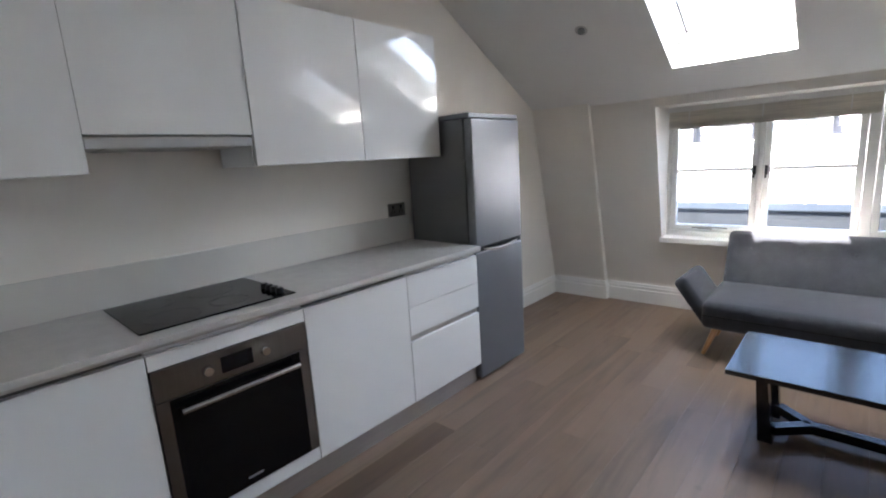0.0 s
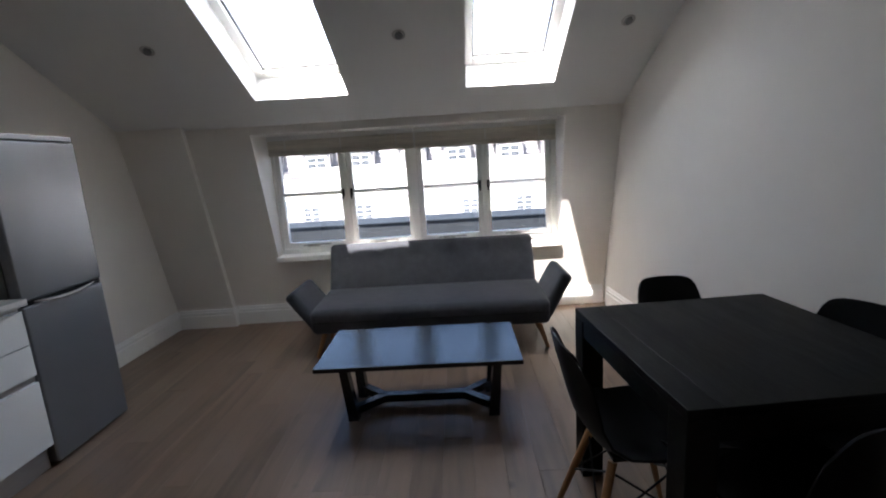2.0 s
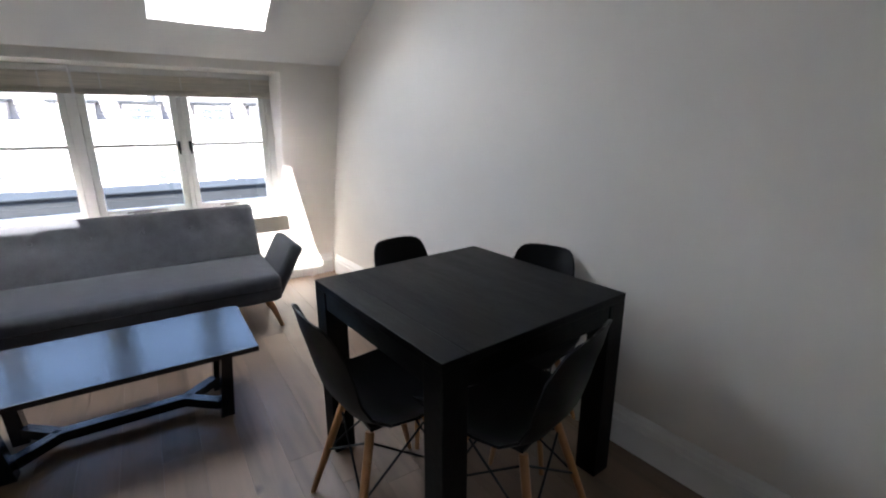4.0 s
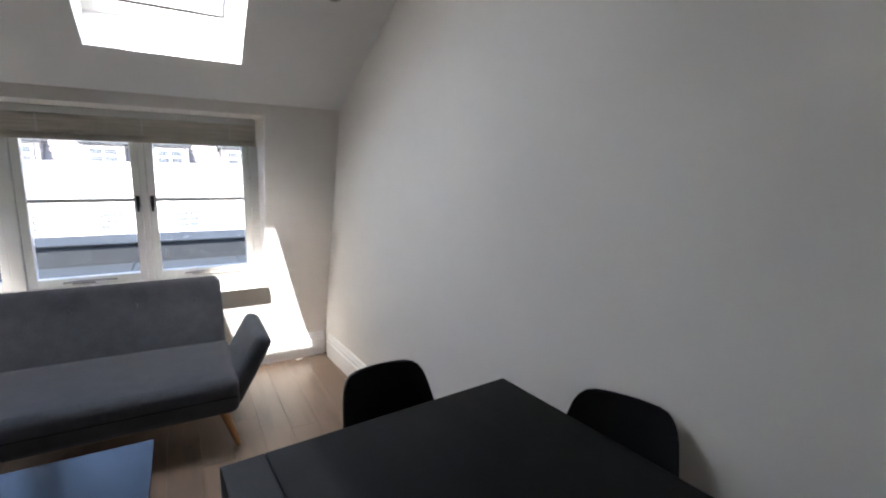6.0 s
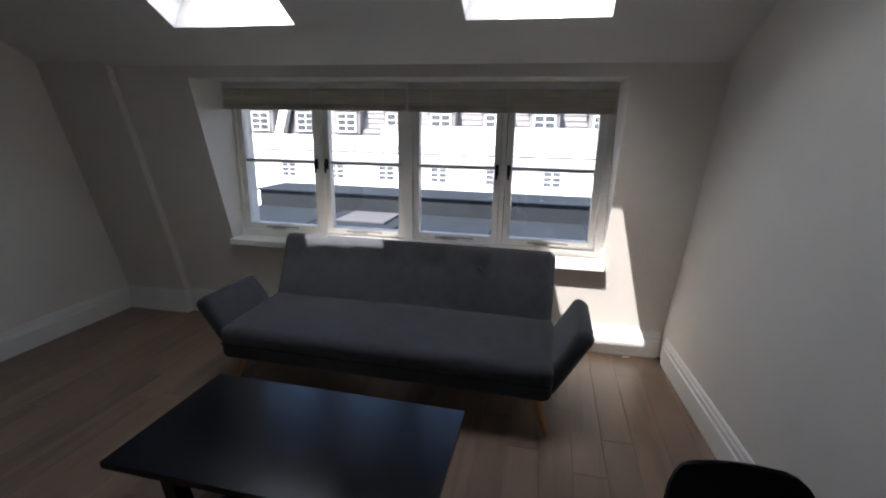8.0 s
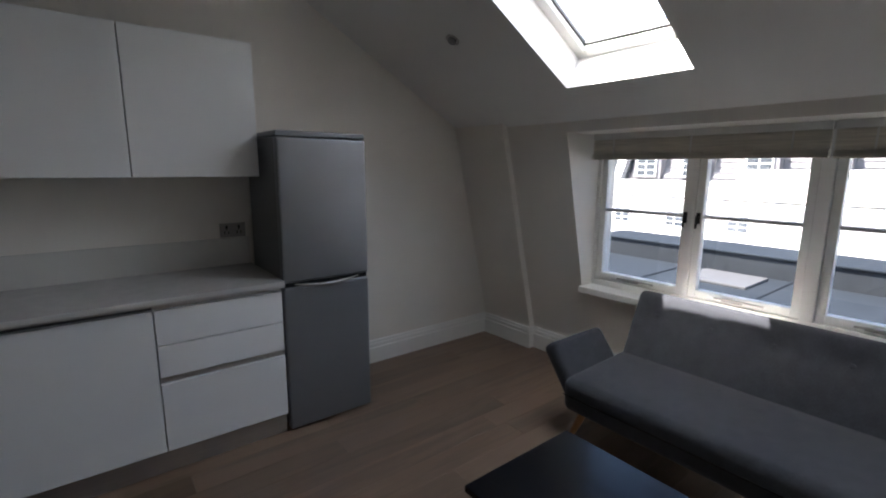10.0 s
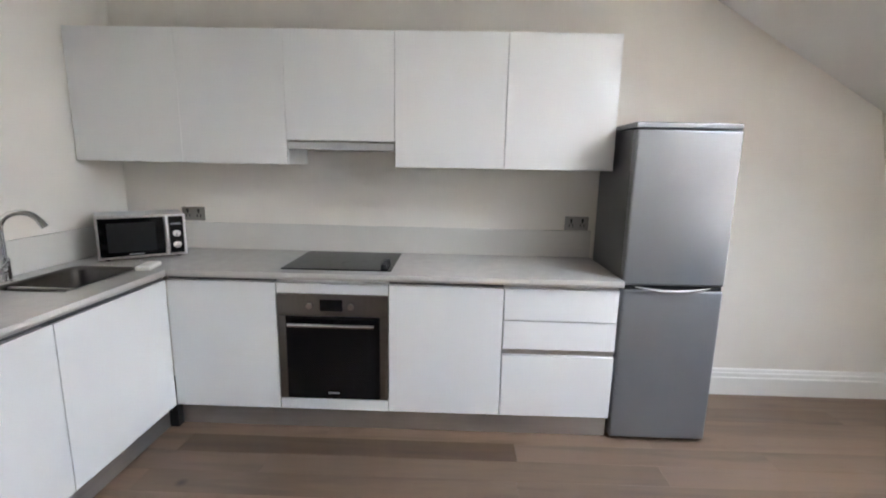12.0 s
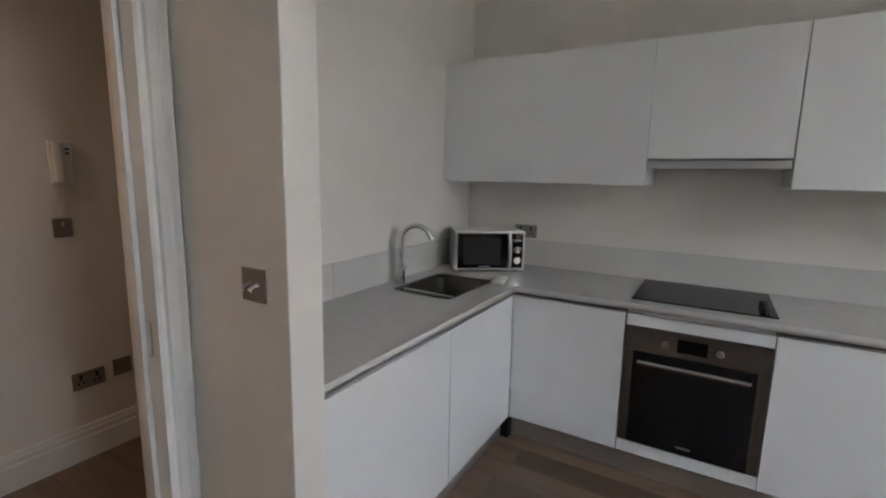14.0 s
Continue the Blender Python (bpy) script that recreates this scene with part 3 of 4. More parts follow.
def base_door(name, y0, y1, z0=0.135, z1=0.842, label=""):
    o = thing(name, label or "handleless white gloss base cabinet", "cabinet", group="kitchen base cabinets")
    part("body", box(0.03, y0 + 0.001, 0.135, FRONT - 0.021, y1 - 0.001, 0.868), CARCASS, o)
    part("door", box(FRONT - 0.019, y0 + 0.0015, z0, FRONT, y1 - 0.0015, z1, 0.002), GLOSS, o)
    # channel in dark grey, for the shade below the worktop
    part("finger_channel", box(FRONT - 0.03, y0 + 0.001, z1 + 0.003, FRONT - 0.018, y1 - 0.001, 0.868), GREYSEAL_SHADE, o, "recessed finger channel, its shade put into the dark grey")
    return o


base_door("corner_cabinet", 0.60, 1.176)
base_door("base_cabinet", 1.765, 2.362)


def drawer_unit():
    o = thing("drawer_cabinet", "white gloss drawer cabinet with recessed finger channels", "cabinet", group="kitchen base cabinets")
    y0, y1 = 2.364, 2.952
    part("body", box(0.03, y0 + 0.001, 0.135, FRONT - 0.021, y1, 0.868), CARCASS, o)
    for z0, z1 in ((0.672, 0.842), (0.514, 0.668), (0.135, 0.478)):
        part("drawer_front", box(FRONT - 0.019, y0 + 0.0015, z0, FRONT, y1 - 0.0015, z1, 0.002), GLOSS, o)
    for z0, z1 in ((0.48, 0.512), (0.845, 0.868)):
        part("finger_channel", box(FRONT - 0.03, y0 + 0.001, z0, FRONT - 0.018, y1, z1), PLINTH, o, "recessed grey metal channel")
    return o


drawer_unit()


def sink_unit(name, x0, x1):
    o = thing(name, "handleless white gloss base cabinet under the sink worktop", "cabinet", group="kitchen base cabinets")
    part("body", box(x0 + 0.001, 0.03, 0.135, x1 - 0.001, FRONT - 0.021, 0.70), CARCASS, o)
    part("door", box(x0 + 0.0015, FRONT - 0.019, 0.135, x1 - 0.0015, FRONT, 0.842, 0.002), GLOSS, o)
    # the shade in this channel is put into its grey too
    part("finger_channel", box(x0 + 0.001, FRONT - 0.03, 0.845, x1 - 0.001, FRONT - 0.018, 0.868), GREYSEAL_SHADE, o, "recessed finger channel, its shade put into the dark grey")
    return o


sink_unit("sink_cabinet", 0.603, 1.281)
sink_unit("end_cabinet", 1.283, 2.036)
pl = thing("kitchen_plinth", "brushed grey plinth under the base cabinets", "plinth")
part("board", box(0.535, 0.55, 0.002, 0.55, 2.955, 0.133), PLINTH, pl)
part("board", box(0.551, 0.535, 0.002, 2.036, 0.55, 0.133), PLINTH, pl)
# black block in place of the shaded gap where the plinths meet
part("corner_post", box(0.551, 0.551, 0.002, 0.6, 0.6, 0.134), BLACK, pl, "black block for the shade at the inner corner")


def oven():
    o = thing("oven", "stainless steel built-in electric oven with black glass door", "oven")
    y0, y1 = 1.178, 1.763
    part("housing", box(0.05, y0 + 0.002, 0.14, FRONT - 0.022, y1 - 0.002, 0.868), CARCASS, o)
    part("filler", box(FRONT - 0.019, y0, 0.787, FRONT, y1, 0.842, 0.002), GLOSS, o, "white gloss filler strip")
    part("filler", box(FRONT - 0.019, y0, 0.135, FRONT, y1, 0.196, 0.002), GLOSS, o, "white gloss filler strip")
    c = part("control_panel", box(FRONT - 0.02, y0 + 0.002, 0.672, FRONT + 0.006, y1 - 0.002, 0.785, 0.003), OVENSTEEL, o)
    part("display", box(FRONT + 0.005, 1.405, 0.695, FRONT + 0.0075, 1.525, 0.758, 0.001), BLACKGLASS, c, "black display window")
    for y in (1.355, 1.572):
        part("knob", rod([(FRONT + 0.005, y, 0.727), (FRONT + 0.024, y, 0.727), (FRONT + 0.028, y, 0.727)], 0.019, 20, taper=[0.02, 0.0185, 0.016]), CHROME, c, "round silver knob", True)
    d = part("door", box(FRONT - 0.02, y0 + 0.002, 0.2, FRONT + 0.004, y1 - 0.002, 0.668, 0.003), OVENSTEEL, o)
    part("glass", box(FRONT + 0.003, y0 + 0.044, 0.202, FRONT + 0.0065, y1 - 0.044, 0.666, 0.001), BLACKGLASS, d, "black glass panel")
    part("inner_window", box(FRONT + 0.0062, y0 + 0.12, 0.27, FRONT + 0.0072, y1 - 0.12, 0.56, 0.0), BLACKGLASS, d)
    h = rod([(FRONT + 0.004, 1.275, 0.627), (FRONT + 0.04, 1.275, 0.627)], 0.006, 10)
    rod([(FRONT + 0.004, 1.665, 0.627), (FRONT + 0.04, 1.665, 0.627)], 0.006, 10, h)
    rod([(FRONT + 0.042, 1.245, 0.627), (FRONT + 0.042, 1.695, 0.627)], 0.011, 14, h)
    part("handle", h, CHROME, d, "polished bar handle", True)
    part("maker_mark", box(FRONT + 0.0066, 1.44, 0.232, FRONT + 0.0072, 1.50, 0.24), INK, d)
    return o


oven()


# worktop with a hole for the bowl
SX0, SX1, SY0, SY1 = 0.60, 1.06, 0.13, 0.46
bm = bmesh.new()
for a in ((0.002, SY1, 0.625, 2.962), (0.625, SY1, 2.038, 0.616), (0.002, 0.002, SX0, SY1), (SX1, 0.002, 2.038, SY1), (SX0, 0.002, SX1, SY0)):
    box(a[0], a[1], 0.872, a[2], a[3], TOP, bm=bm)
bmesh.ops.remove_doubles(bm, verts=bm.verts, dist=1e-4)
top = thing("worktop", "pale grey quartz L-shaped worktop", "worktop")
part("slab", bm, QUARTZ, top)
part("edge_strip", box(0.612, 0.612, 0.868, 0.6262, 2.962, 0.878), PLINTH, top, "dark metal underside edge")
part("edge_strip", box(0.627, 0.604, 0.868, 2.038, 0.6172, 0.878), PLINTH, top, "dark metal underside edge")
up = thing("upstand", "grey glass upstand along the worktop", "upstand")
part("panel", box(0.001, 0.016, TOP + 0.0005, 0.014, 2.958, 1.068, 0.0015), SPLASH, up)
part("panel", box(0.015, 0.001, TOP + 0.0005, 1.36, 0.014, 1.068, 0.0015), SPLASH, up)
part("panel", box(1.362, 0.001, TOP + 0.0005, 2.038, 0.014, 1.068, 0.0015), SPLASH, up)


def hob():
    o = thing("hob", "black glass four-zone electric hob set on the worktop", "hob")
    part("glass_plate", box(0.055, 1.185, TOP + 0.0005, 0.545, 1.77, TOP + 0.007, 0.003), BLACKGLASS, o)
    for x, y, r in ((0.18, 1.33, 0.075), (0.42, 1.33, 0.095), (0.18, 1.56, 0.095), (0.40, 1.55, 0.075)):
        bm = bmesh.new()
        ring = []
        for k in range(40):
            a = 2 * math.pi * k / 40
            ring.append([bm.verts.new((x + q * math.cos(a), y + q * math.sin(a), TOP + 0.0075)) for q in (r, r - 0.002)])
        for k in range(40):
            bm.faces.new((ring[k][0], ring[(k + 1) % 40][0], ring[(k + 1) % 40][1], ring[k][1]))
        part("zone_ring", bm, BLACK, o, "thin grey cooking zone ring")
    for i in range(4):
        x = 0.36 + i * 0.045
        k = rod([(x, 1.725, TOP + 0.007), (x, 1.725, TOP + 0.028), (x, 1.725, TOP + 0.031)], 0.017, 18, taper=[0.018, 0.016, 0.013])
        part("knob", k, BLACK, o, "black control knob", True)
    return o


hob()


def wall_unit(name, y0, y1, z0=1.447, gap0=0.0025, gap1=0.0025):
    o = thing(name, "handleless white gloss wall cabinet", "cabinet", group="kitchen wall cabinets")
    part("body", box(0.002, y0 + gap0, z0, 0.33, y1 - gap1, 2.138), CARCASS, o)
    # dark sheet behind the door stands for the shade in the gaps
    part("gasket", box(0.331, y0 + gap0 + 0.004, z0 + 0.01, 0.341, y1 - gap1 - 0.004, 2.13), GREYSEAL_SHADE, o, "dark sheet standing for the shade in the door gaps")
    part("door", box(0.342, y0 + gap0, z0 - 0.002, 0.362, y1 - gap1, 2.14, 0.002), GLOSS, o)
    return o


wall_unit("wall_cabinet", 0.003, 0.6, gap1=0.0004)
wall_unit("wall_cabinet", 0.6, 1.176, gap0=0.0004, gap1=0.0005)
wall_unit("hood_cabinet", 1.176, 1.765, 1.578, gap0=0.0005)
wall_unit("wall_cabinet", 1.765, 2.357)
wall_unit("wall_cabinet", 2.357, 2.945)
hood = thing("extractor_hood", "slim grey pull-out extractor hood under its cabinet", "extractor")
part("body", box(0.02, 1.179, 1.535, 0.33, 1.762, 1.572), PLINTH, hood)
part("front_lip", box(0.331, 1.179, 1.53, 0.356, 1.762, 1.564, 0.003), HOODLIP, hood, "pale grey front strip")
part("grease_filter", box(0.06, 1.25, 1.53, 0.3, 1.69, 1.5345), STEEL, hood)


def fridge():
    o = thing("fridge_freezer", "tall silver-grey fridge freezer with dark sides", "fridge")
    y0, y1, d0 = 2.968, 3.480, 0.525
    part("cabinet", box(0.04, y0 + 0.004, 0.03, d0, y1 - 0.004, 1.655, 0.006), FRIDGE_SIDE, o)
    part("top_cap", box(0.04, y0, 1.656, 0.578, y1, 1.686, 0.008, 3), FRIDGE, o, "grey top cap")
    for z0, z1 in ((0.875, 1.652), (0.018, 0.85)):
        bm = box(d0 + 0.006, y0, z0, 0.588, y1, z1, 0.014, 4)
        for v in bm.verts:
            if v.co.x > 0.56:
                v.co.x += 0.008 * (1 - ((v.co.y - (y0 + y1) / 2) / 0.25) ** 2)
        d = part("door", bm, FRIDGE, o, "silver-grey door", True)
        part("gasket", box(d0 + 0.0005, y0 + 0.012, z0 + 0.012, d0 + 0.0055, y1 - 0.012, z1 - 0.012), BLACK, d, "dark gasket")
    bm = bmesh.new()
    pts = [(0.596 + 0.012 * math.sin(math.pi * i / 16), y0 + 0.06 + 0.38 * i / 16, 0.868 - 0.02 * math.sin(math.pi * i / 16)) for i in range(17)]
    rod(pts, 0.009, 10, bm, taper=[0.003 + 0.008 * math.sin(math.pi * i / 16) for i in range(17)])
    part("handle", bm, SOCKET, o, "curved metal handle strip between the doors", True)
    part("grip_recess", box(d0 + 0.006, y0 + 0.01, 0.851, 0.582, y1 - 0.01, 0.874), BLACK, o, "dark grip recess")
    for x in (0.08, 0.5):
        for y in (y0 + 0.05, y1 - 0.05):
            part("foot", rod([(x, y, 0.0), (x, y, 0.032)], 0.02, 12), BLACK, o)
    part("nameplate", box(0.5745, y0 + 0.2, 1.662, 0.5765, y0 + 0.3, 1.669), INK, o)
    return o


fridge()


def tap():
    o = thing("kitchen_tap", "chrome swan-neck mixer tap beside the sink", "tap", pose(0.925, 0.082, TOP, 0, 0, 24))
    part("base", rod([(0, 0, 0), (0, 0, 0.008), (0, 0, 0.012), (0, 0, 0.11)], 0.02, 20, taper=[0.027, 0.027, 0.021, 0.021]), CHROME, o, smooth=True)
    pts = [(0, 0, 0.1), (0, 0, 0.235)] + [(0, 0.078 - 0.078 * math.cos(a), 0.235 + 0.078 * math.sin(a)) for a in [math.pi * k / 14 for k in range(1, 13)]]
    part("spout", rod(pts, 0.0135, 16), CHROME, o, smooth=True)
    e = Vector(pts[-1])
    part("nozzle", rod([e, e + (e - Vector(pts[-2])).normalized() * 0.03], 0.0155, 16), CHROME, o, smooth=True)
    lv = rod([(0.018, 0, 0.06), (0.05, 0, 0.06)], 0.017, 16)
    rod([(0.045, 0, 0.062), (0.058, 0.01, 0.075), (0.062, 0.045, 0.11)], 0.005, 10, lv)
    part("lever", lv, CHROME, o, "side lever", True)
    return o


tap()


def sink():
    o = thing("sink", "stainless steel sink bowl set into the worktop", "sink")
    bm = bmesh.new()
    levels = [(0.012, TOP + 0.002), (0.0, TOP + 0.001), (-0.012, TOP - 0.012), (-0.022, TOP - 0.15), (-0.05, TOP - 0.175)]
    rings = []
    for off, z in levels:
        x0, x1, y0, y1, r = SX0 - off, SX1 + off, SY0 - off, SY1 + off, 0.05
        ring = []
        for cx, cy, a0 in ((x1 - r, y1 - r, 0), (x0 + r, y1 - r, 90), (x0 + r, y0 + r, 180), (x1 - r, y0 + r, 270)):
            for k in range(6):
                a = radians(a0 + 18 * k)
                ring.append(bm.verts.new((cx + r * math.cos(a), cy + r * math.sin(a), z)))
        rings.append(ring)
    for r0, r1 in zip(rings, rings[1:]):
        for k in range(24):
            bm.faces.new((r0[k], r0[(k + 1) % 24], r1[(k + 1) % 24], r1[k]))
    bm.faces.new(rings[-1])
    part("bowl", bm, BOWL, o, smooth=True)
    part("divider", box(SX1 - 0.085, SY0 + 0.02, TOP - 0.05, SX1 - 0.06, SY1 - 0.02, TOP - 0.004, 0.008, 3), STEEL, o, "steel ridge beside the overflow")
    part("drain", rod([(0.83, 0.3, TOP - 0.174), (0.83, 0.3, TOP - 0.168)], 0.04, 24), CHROME, o, "round drain", True)
    return o


sink()
sp = thing("sponge_cloth", "folded white sponge cloth lying by the sink", "sponge", pose(0.6, 0.515, TOP, 0, 0, 12))
part("cloth", cushion(0.15, 0.07, 0.022, 0.007, 0.004), SPONGE, sp, smooth=True).location = (0, 0, 0.0125)


def microwave():
    # local x runs along the front, local y is the way it faces
    a = math.atan2(0.795, -0.607)
    m = Matrix.Translation((0.375, 0.343, TOP)) @ Matrix.Rotation(a, 4, "Z")
    o = thing("microwave", "silver microwave oven with black door and two dials", "microwave", m)
    w, h, d = 0.425, 0.25, 0.26
    part("body", box(-w / 2, 0.002, 0.012, w / 2, d, h, 0.006), WHITEPLASTIC, o)
    f = part("front_frame", box(-w / 2, -0.018, 0.012, w / 2, 0.0, h + 0.002, 0.006), STEEL, o, "silver front surround")
    dr = part("door", box(-w / 2 + 0.012, -0.022, 0.026, w / 2 - 0.098, -0.0182, h - 0.012, 0.0015), BLACKGLASS, o, "black glass door")
    part("door_window", box(-w / 2 + 0.05, -0.0232, 0.05, w / 2 - 0.15, -0.0222, h - 0.04), BLACK, dr)
    part("grip", rod([(w / 2 - 0.098, -0.024, 0.026), (w / 2 - 0.096, -0.036, 0.07), (w / 2 - 0.096, -0.036, h - 0.06), (w / 2 - 0.098, -0.024, h - 0.014)], 0.012, 12), STEEL, dr, "curved silver door grip", True)
    cp = part("control_panel", box(w / 2 - 0.086, -0.0215, 0.026, w / 2 - 0.012, -0.0182, h - 0.012, 0.001), BLACKGLASS, o, "black control panel")
    for z in (0.075, 0.14):
        k = rod([(w / 2 - 0.049, -0.02, z), (w / 2 - 0.049, -0.036, z), (w / 2 - 0.049, -0.039, z)], 0.02, 20, taper=[0.024, 0.021, 0.018])
        box(w / 2 - 0.052, -0.046, z - 0.018, w / 2 - 0.046, -0.037, z + 0.018, 0.001, bm=k)
        part("dial", k, CHROME, cp, "round silver dial", True)
    part("badge", box(-0.07, -0.0236, 0.034, 0.0, -0.0222, 0.039), INK, dr)
    part("printed_scale", box(w / 2 - 0.075, -0.0222, 0.19, w / 2 - 0.025, -0.0216, 0.2), INK, cp)
    for x in (-0.17, 0.17):
        for y in (0.03, 0.22):
            part("foot", rod([(x, y, 0.0), (x, y, 0.014)], 0.012, 10), BLACK, o)
    return o


microwave()


def plate(name, label, m, w, h, rockers, category="socket", pins=False):
    """A wall plate in the local xz plane, facing local -y."""
    o = thing(name, label, category, m)
    part("plate", box(-w / 2, -0.008, -h / 2, w / 2, 0.0, h / 2, 0.002), SOCKET, o)
    for x in rockers:
        part("rocker", box(x - 0.006, -0.0125, h * 0.12, x + 0.006, -0.0075, h * 0.34, 0.001), BLACK if pins else CHROME, o, "small switch")
        if pins:
            bm = box(x - 0.014, -0.0086, -h * 0.05, x - 0.008, -0.0079, -h * 0.25)
            box(x + 0.008, -0.0086, -h * 0.05, x + 0.014, -0.0079, -h * 0.25, bm=bm)
            box(x - 0.003, -0.0086, 0.0, x + 0.003, -0.0079, h * 0.1, bm=bm)
            part("pin_holes", bm, BLACK, o)
    return o


plate("double_socket", "satin nickel double socket above the upstand", pose(0.0, 2.866, 1.115, 0, 0, 90), 0.146, 0.086, (-0.035, 0.035), pins=True)
plate("double_socket", "satin nickel double socket behind the microwave", pose(0.0, 0.43, 1.122, 0, 0, 90), 0.146, 0.086, (-0.035, 0.035), pins=True)
sw = thing("light_switch", "satin nickel toggle switch on the stub wall", "switch", pose(NIB_X1, 0.518, 1.195, 0, 0, 90))
part("plate", box(-0.043, -0.006, -0.043, 0.043, 0, 0.043, 0.002), SOCKET, sw)
for x in (-0.014, 0.014):
    part("toggle", rod([(x, -0.005, 0), (x, -0.012, 0), (x, -0.026, -0.008)], 0.006, 12, taper=[0.009, 0.006, 0.007]), CHROME, sw, "chrome toggle", True)
plate("hall_switch", "satin nickel switch plate under the entry phone", pose(1.933, HALL_Y, 1.193, 0, 0, 180), 0.078, 0.09, (0.0,), "switch")
plate("hall_socket", "satin nickel double socket low on the hall wall", pose(1.895, HALL_Y, 0.415, 0, 0, 180), 0.14, 0.088, (-0.035, 0.035), pins=True)
plate("hall_data_point", "satin nickel single outlet low on the hall wall", pose(1.74, HALL_Y, 0.43, 0, 0, 180), 0.086, 0.088, ())


def entry_phone():
    o = thing("entry_phone", "white wall-mounted entry phone handset with cord", "intercom", pose(1.917, HALL_Y, 1.50, 0, 0, 180))
    part("cradle", box(-0.045, -0.03, -0.1, 0.045, 0, 0.1, 0.008), WHITEPLASTIC, o)
    part("handset", box(-0.04, -0.06, -0.095, -0.002, -0.031, 0.095, 0.012, 3), WHITEPLASTIC, o, "white handset")
    part("button", box(0.014, -0.034, 0.06, 0.03, -0.0295, 0.068), BLACK, o)
    part("button", box(0.014, -0.034, 0.04, 0.03, -0.0295, 0.048), BLACK, o)
    pts = [(-0.02 + 0.006 * math.cos(k * 1.1), -0.02 + 0.006 * math.sin(k * 1.1), -0.1 - 0.0024 * k) for k in range(60)]
    pts += [(-0.01 + 0.006 * math.cos(k * 1.1), -0.02 + 0.006 * math.sin(k * 1.1), -0.244 + 0.0024 * k) for k in range(60)]
    part("coiled_cord", rod(pts, 0.0025, 6), WHITEPLASTIC, o, "coiled white cord", True)
    return o


entry_phone()


def downlight(x, s):
    m = Matrix.Translation((0, 0.03 * (x - 1.05), 0)) @ SLOPE @ Matrix.Translation((x, -s, 0))
    o = thing("downlight", "small brushed steel tilting downlight in the sloping ceiling", "downlight", m, "ceiling downlights")
    bm = bmesh.new()
    prof = [(0.043, -0.001), (0.043, -0.004), (0.036, -0.007), (0.03, -0.004), (0.026, 0.004)]
    rings = [[bm.verts.new((r * math.cos(2 * math.pi * k / 28), r * math.sin(2 * math.pi * k / 28), z)) for k in range(28)] for r, z in prof]
    for r0, r1 in zip(rings, rings[1:]):
        for k in range(28):
            bm.faces.new((r0[k], r0[(k + 1) % 28], r1[(k + 1) % 28], r1[k]))
    part("bezel", bm, STEEL, o, smooth=True)
    part("lamp", rod([(0, 0, -0.001), (0.004, 0.0, -0.016), (0.004, 0, -0.018)], 0.024, 20, taper=[0.026, 0.024, 0.018]), LENS, o, "unlit reflector lamp", True)
    return o


for x in (0.805, 2.405, 3.86):
    downlight(x, (FOLD_Y - 3.953) / math.cos(TILT))


# ---- seating area ----
def sofa():
    x0, x1 = 1.585, 3.345
    o = thing("sofa_bed", "grey fabric click-clack sofa bed with flared arms under the window", "sofa", pose((x0 + x1) / 2, 4.405, 0))
    w = x1 - x0
    seat = part("seat", moved(cushion(w + 0.03, 0.60, 0.19, 0.045, 0.014, 14), pose(0, 0.005, 0.305, 2)), FABRIC, o, smooth=True)
    part("seam", box(-w / 2, -0.301, 0.298, w / 2, -0.297, 0.303), BLACK, seat)
    dim = [(-w / 2 + w * (i + 0.5) / 6, 0.09) for i in range(6)]
    bk = part("backrest", moved(cushion(w, 0.46, 0.13, 0.04, 0.008, 36, dim, 0.045), Matrix.Translation((0, 0.375, 0.541)) @ Matrix.Rotation(radians(66), 4, "X")), FABRIC, o, smooth=True)
    for dx, dy in dim:
        b = rod([(0, 0, 0), (0, 0, 0.005), (0, 0, 0.007)], 0.012, 12, taper=[0.013, 0.012, 0.007])
        part("button", moved(b, Matrix.Translation((0, 0.375, 0.541)) @ Matrix.Rotation(radians(66), 4, "X") @ Matrix.Translation((dx, dy, 0.055))), FABRIC, bk, "covered tufting button", True)
    for s, out, up, tilt, long in ((-1, 0.08, 0.363, 54, 0.35), (1, 0.069, 0.387, 61, 0.38)):
        m = Matrix.Translation((s * (w / 2 + out), 0.01, up)) @ Matrix.Rotation(radians(s * -tilt), 4, "Y")
        part("armrest", moved(cushion(long, 0.48, 0.09, 0.035, 0.006, 6), m @ pose(0, 0, 0)), FABRIC, o, "padded flared armrest", True)
    part("frame_rail", box(-w / 2 + 0.12, -0.2, 0.185, w / 2 - 0.12, 0.22, 0.215), BLACK, o, "black metal frame")
    for sx in (-1, 1):
        for sy in (-1, 1):
            x, y = sx * (w / 2 - 0.07), sy * 0.18
            part("leg", rod([(x, y, 0.21), (x + sx * 0.07, y + sy * 0.02 - 0.03, 0.0)], 0.02, 14, taper=[0.024, 0.013]), BEECH, o, "tapered splayed wooden leg", True)
    return o


sofa()


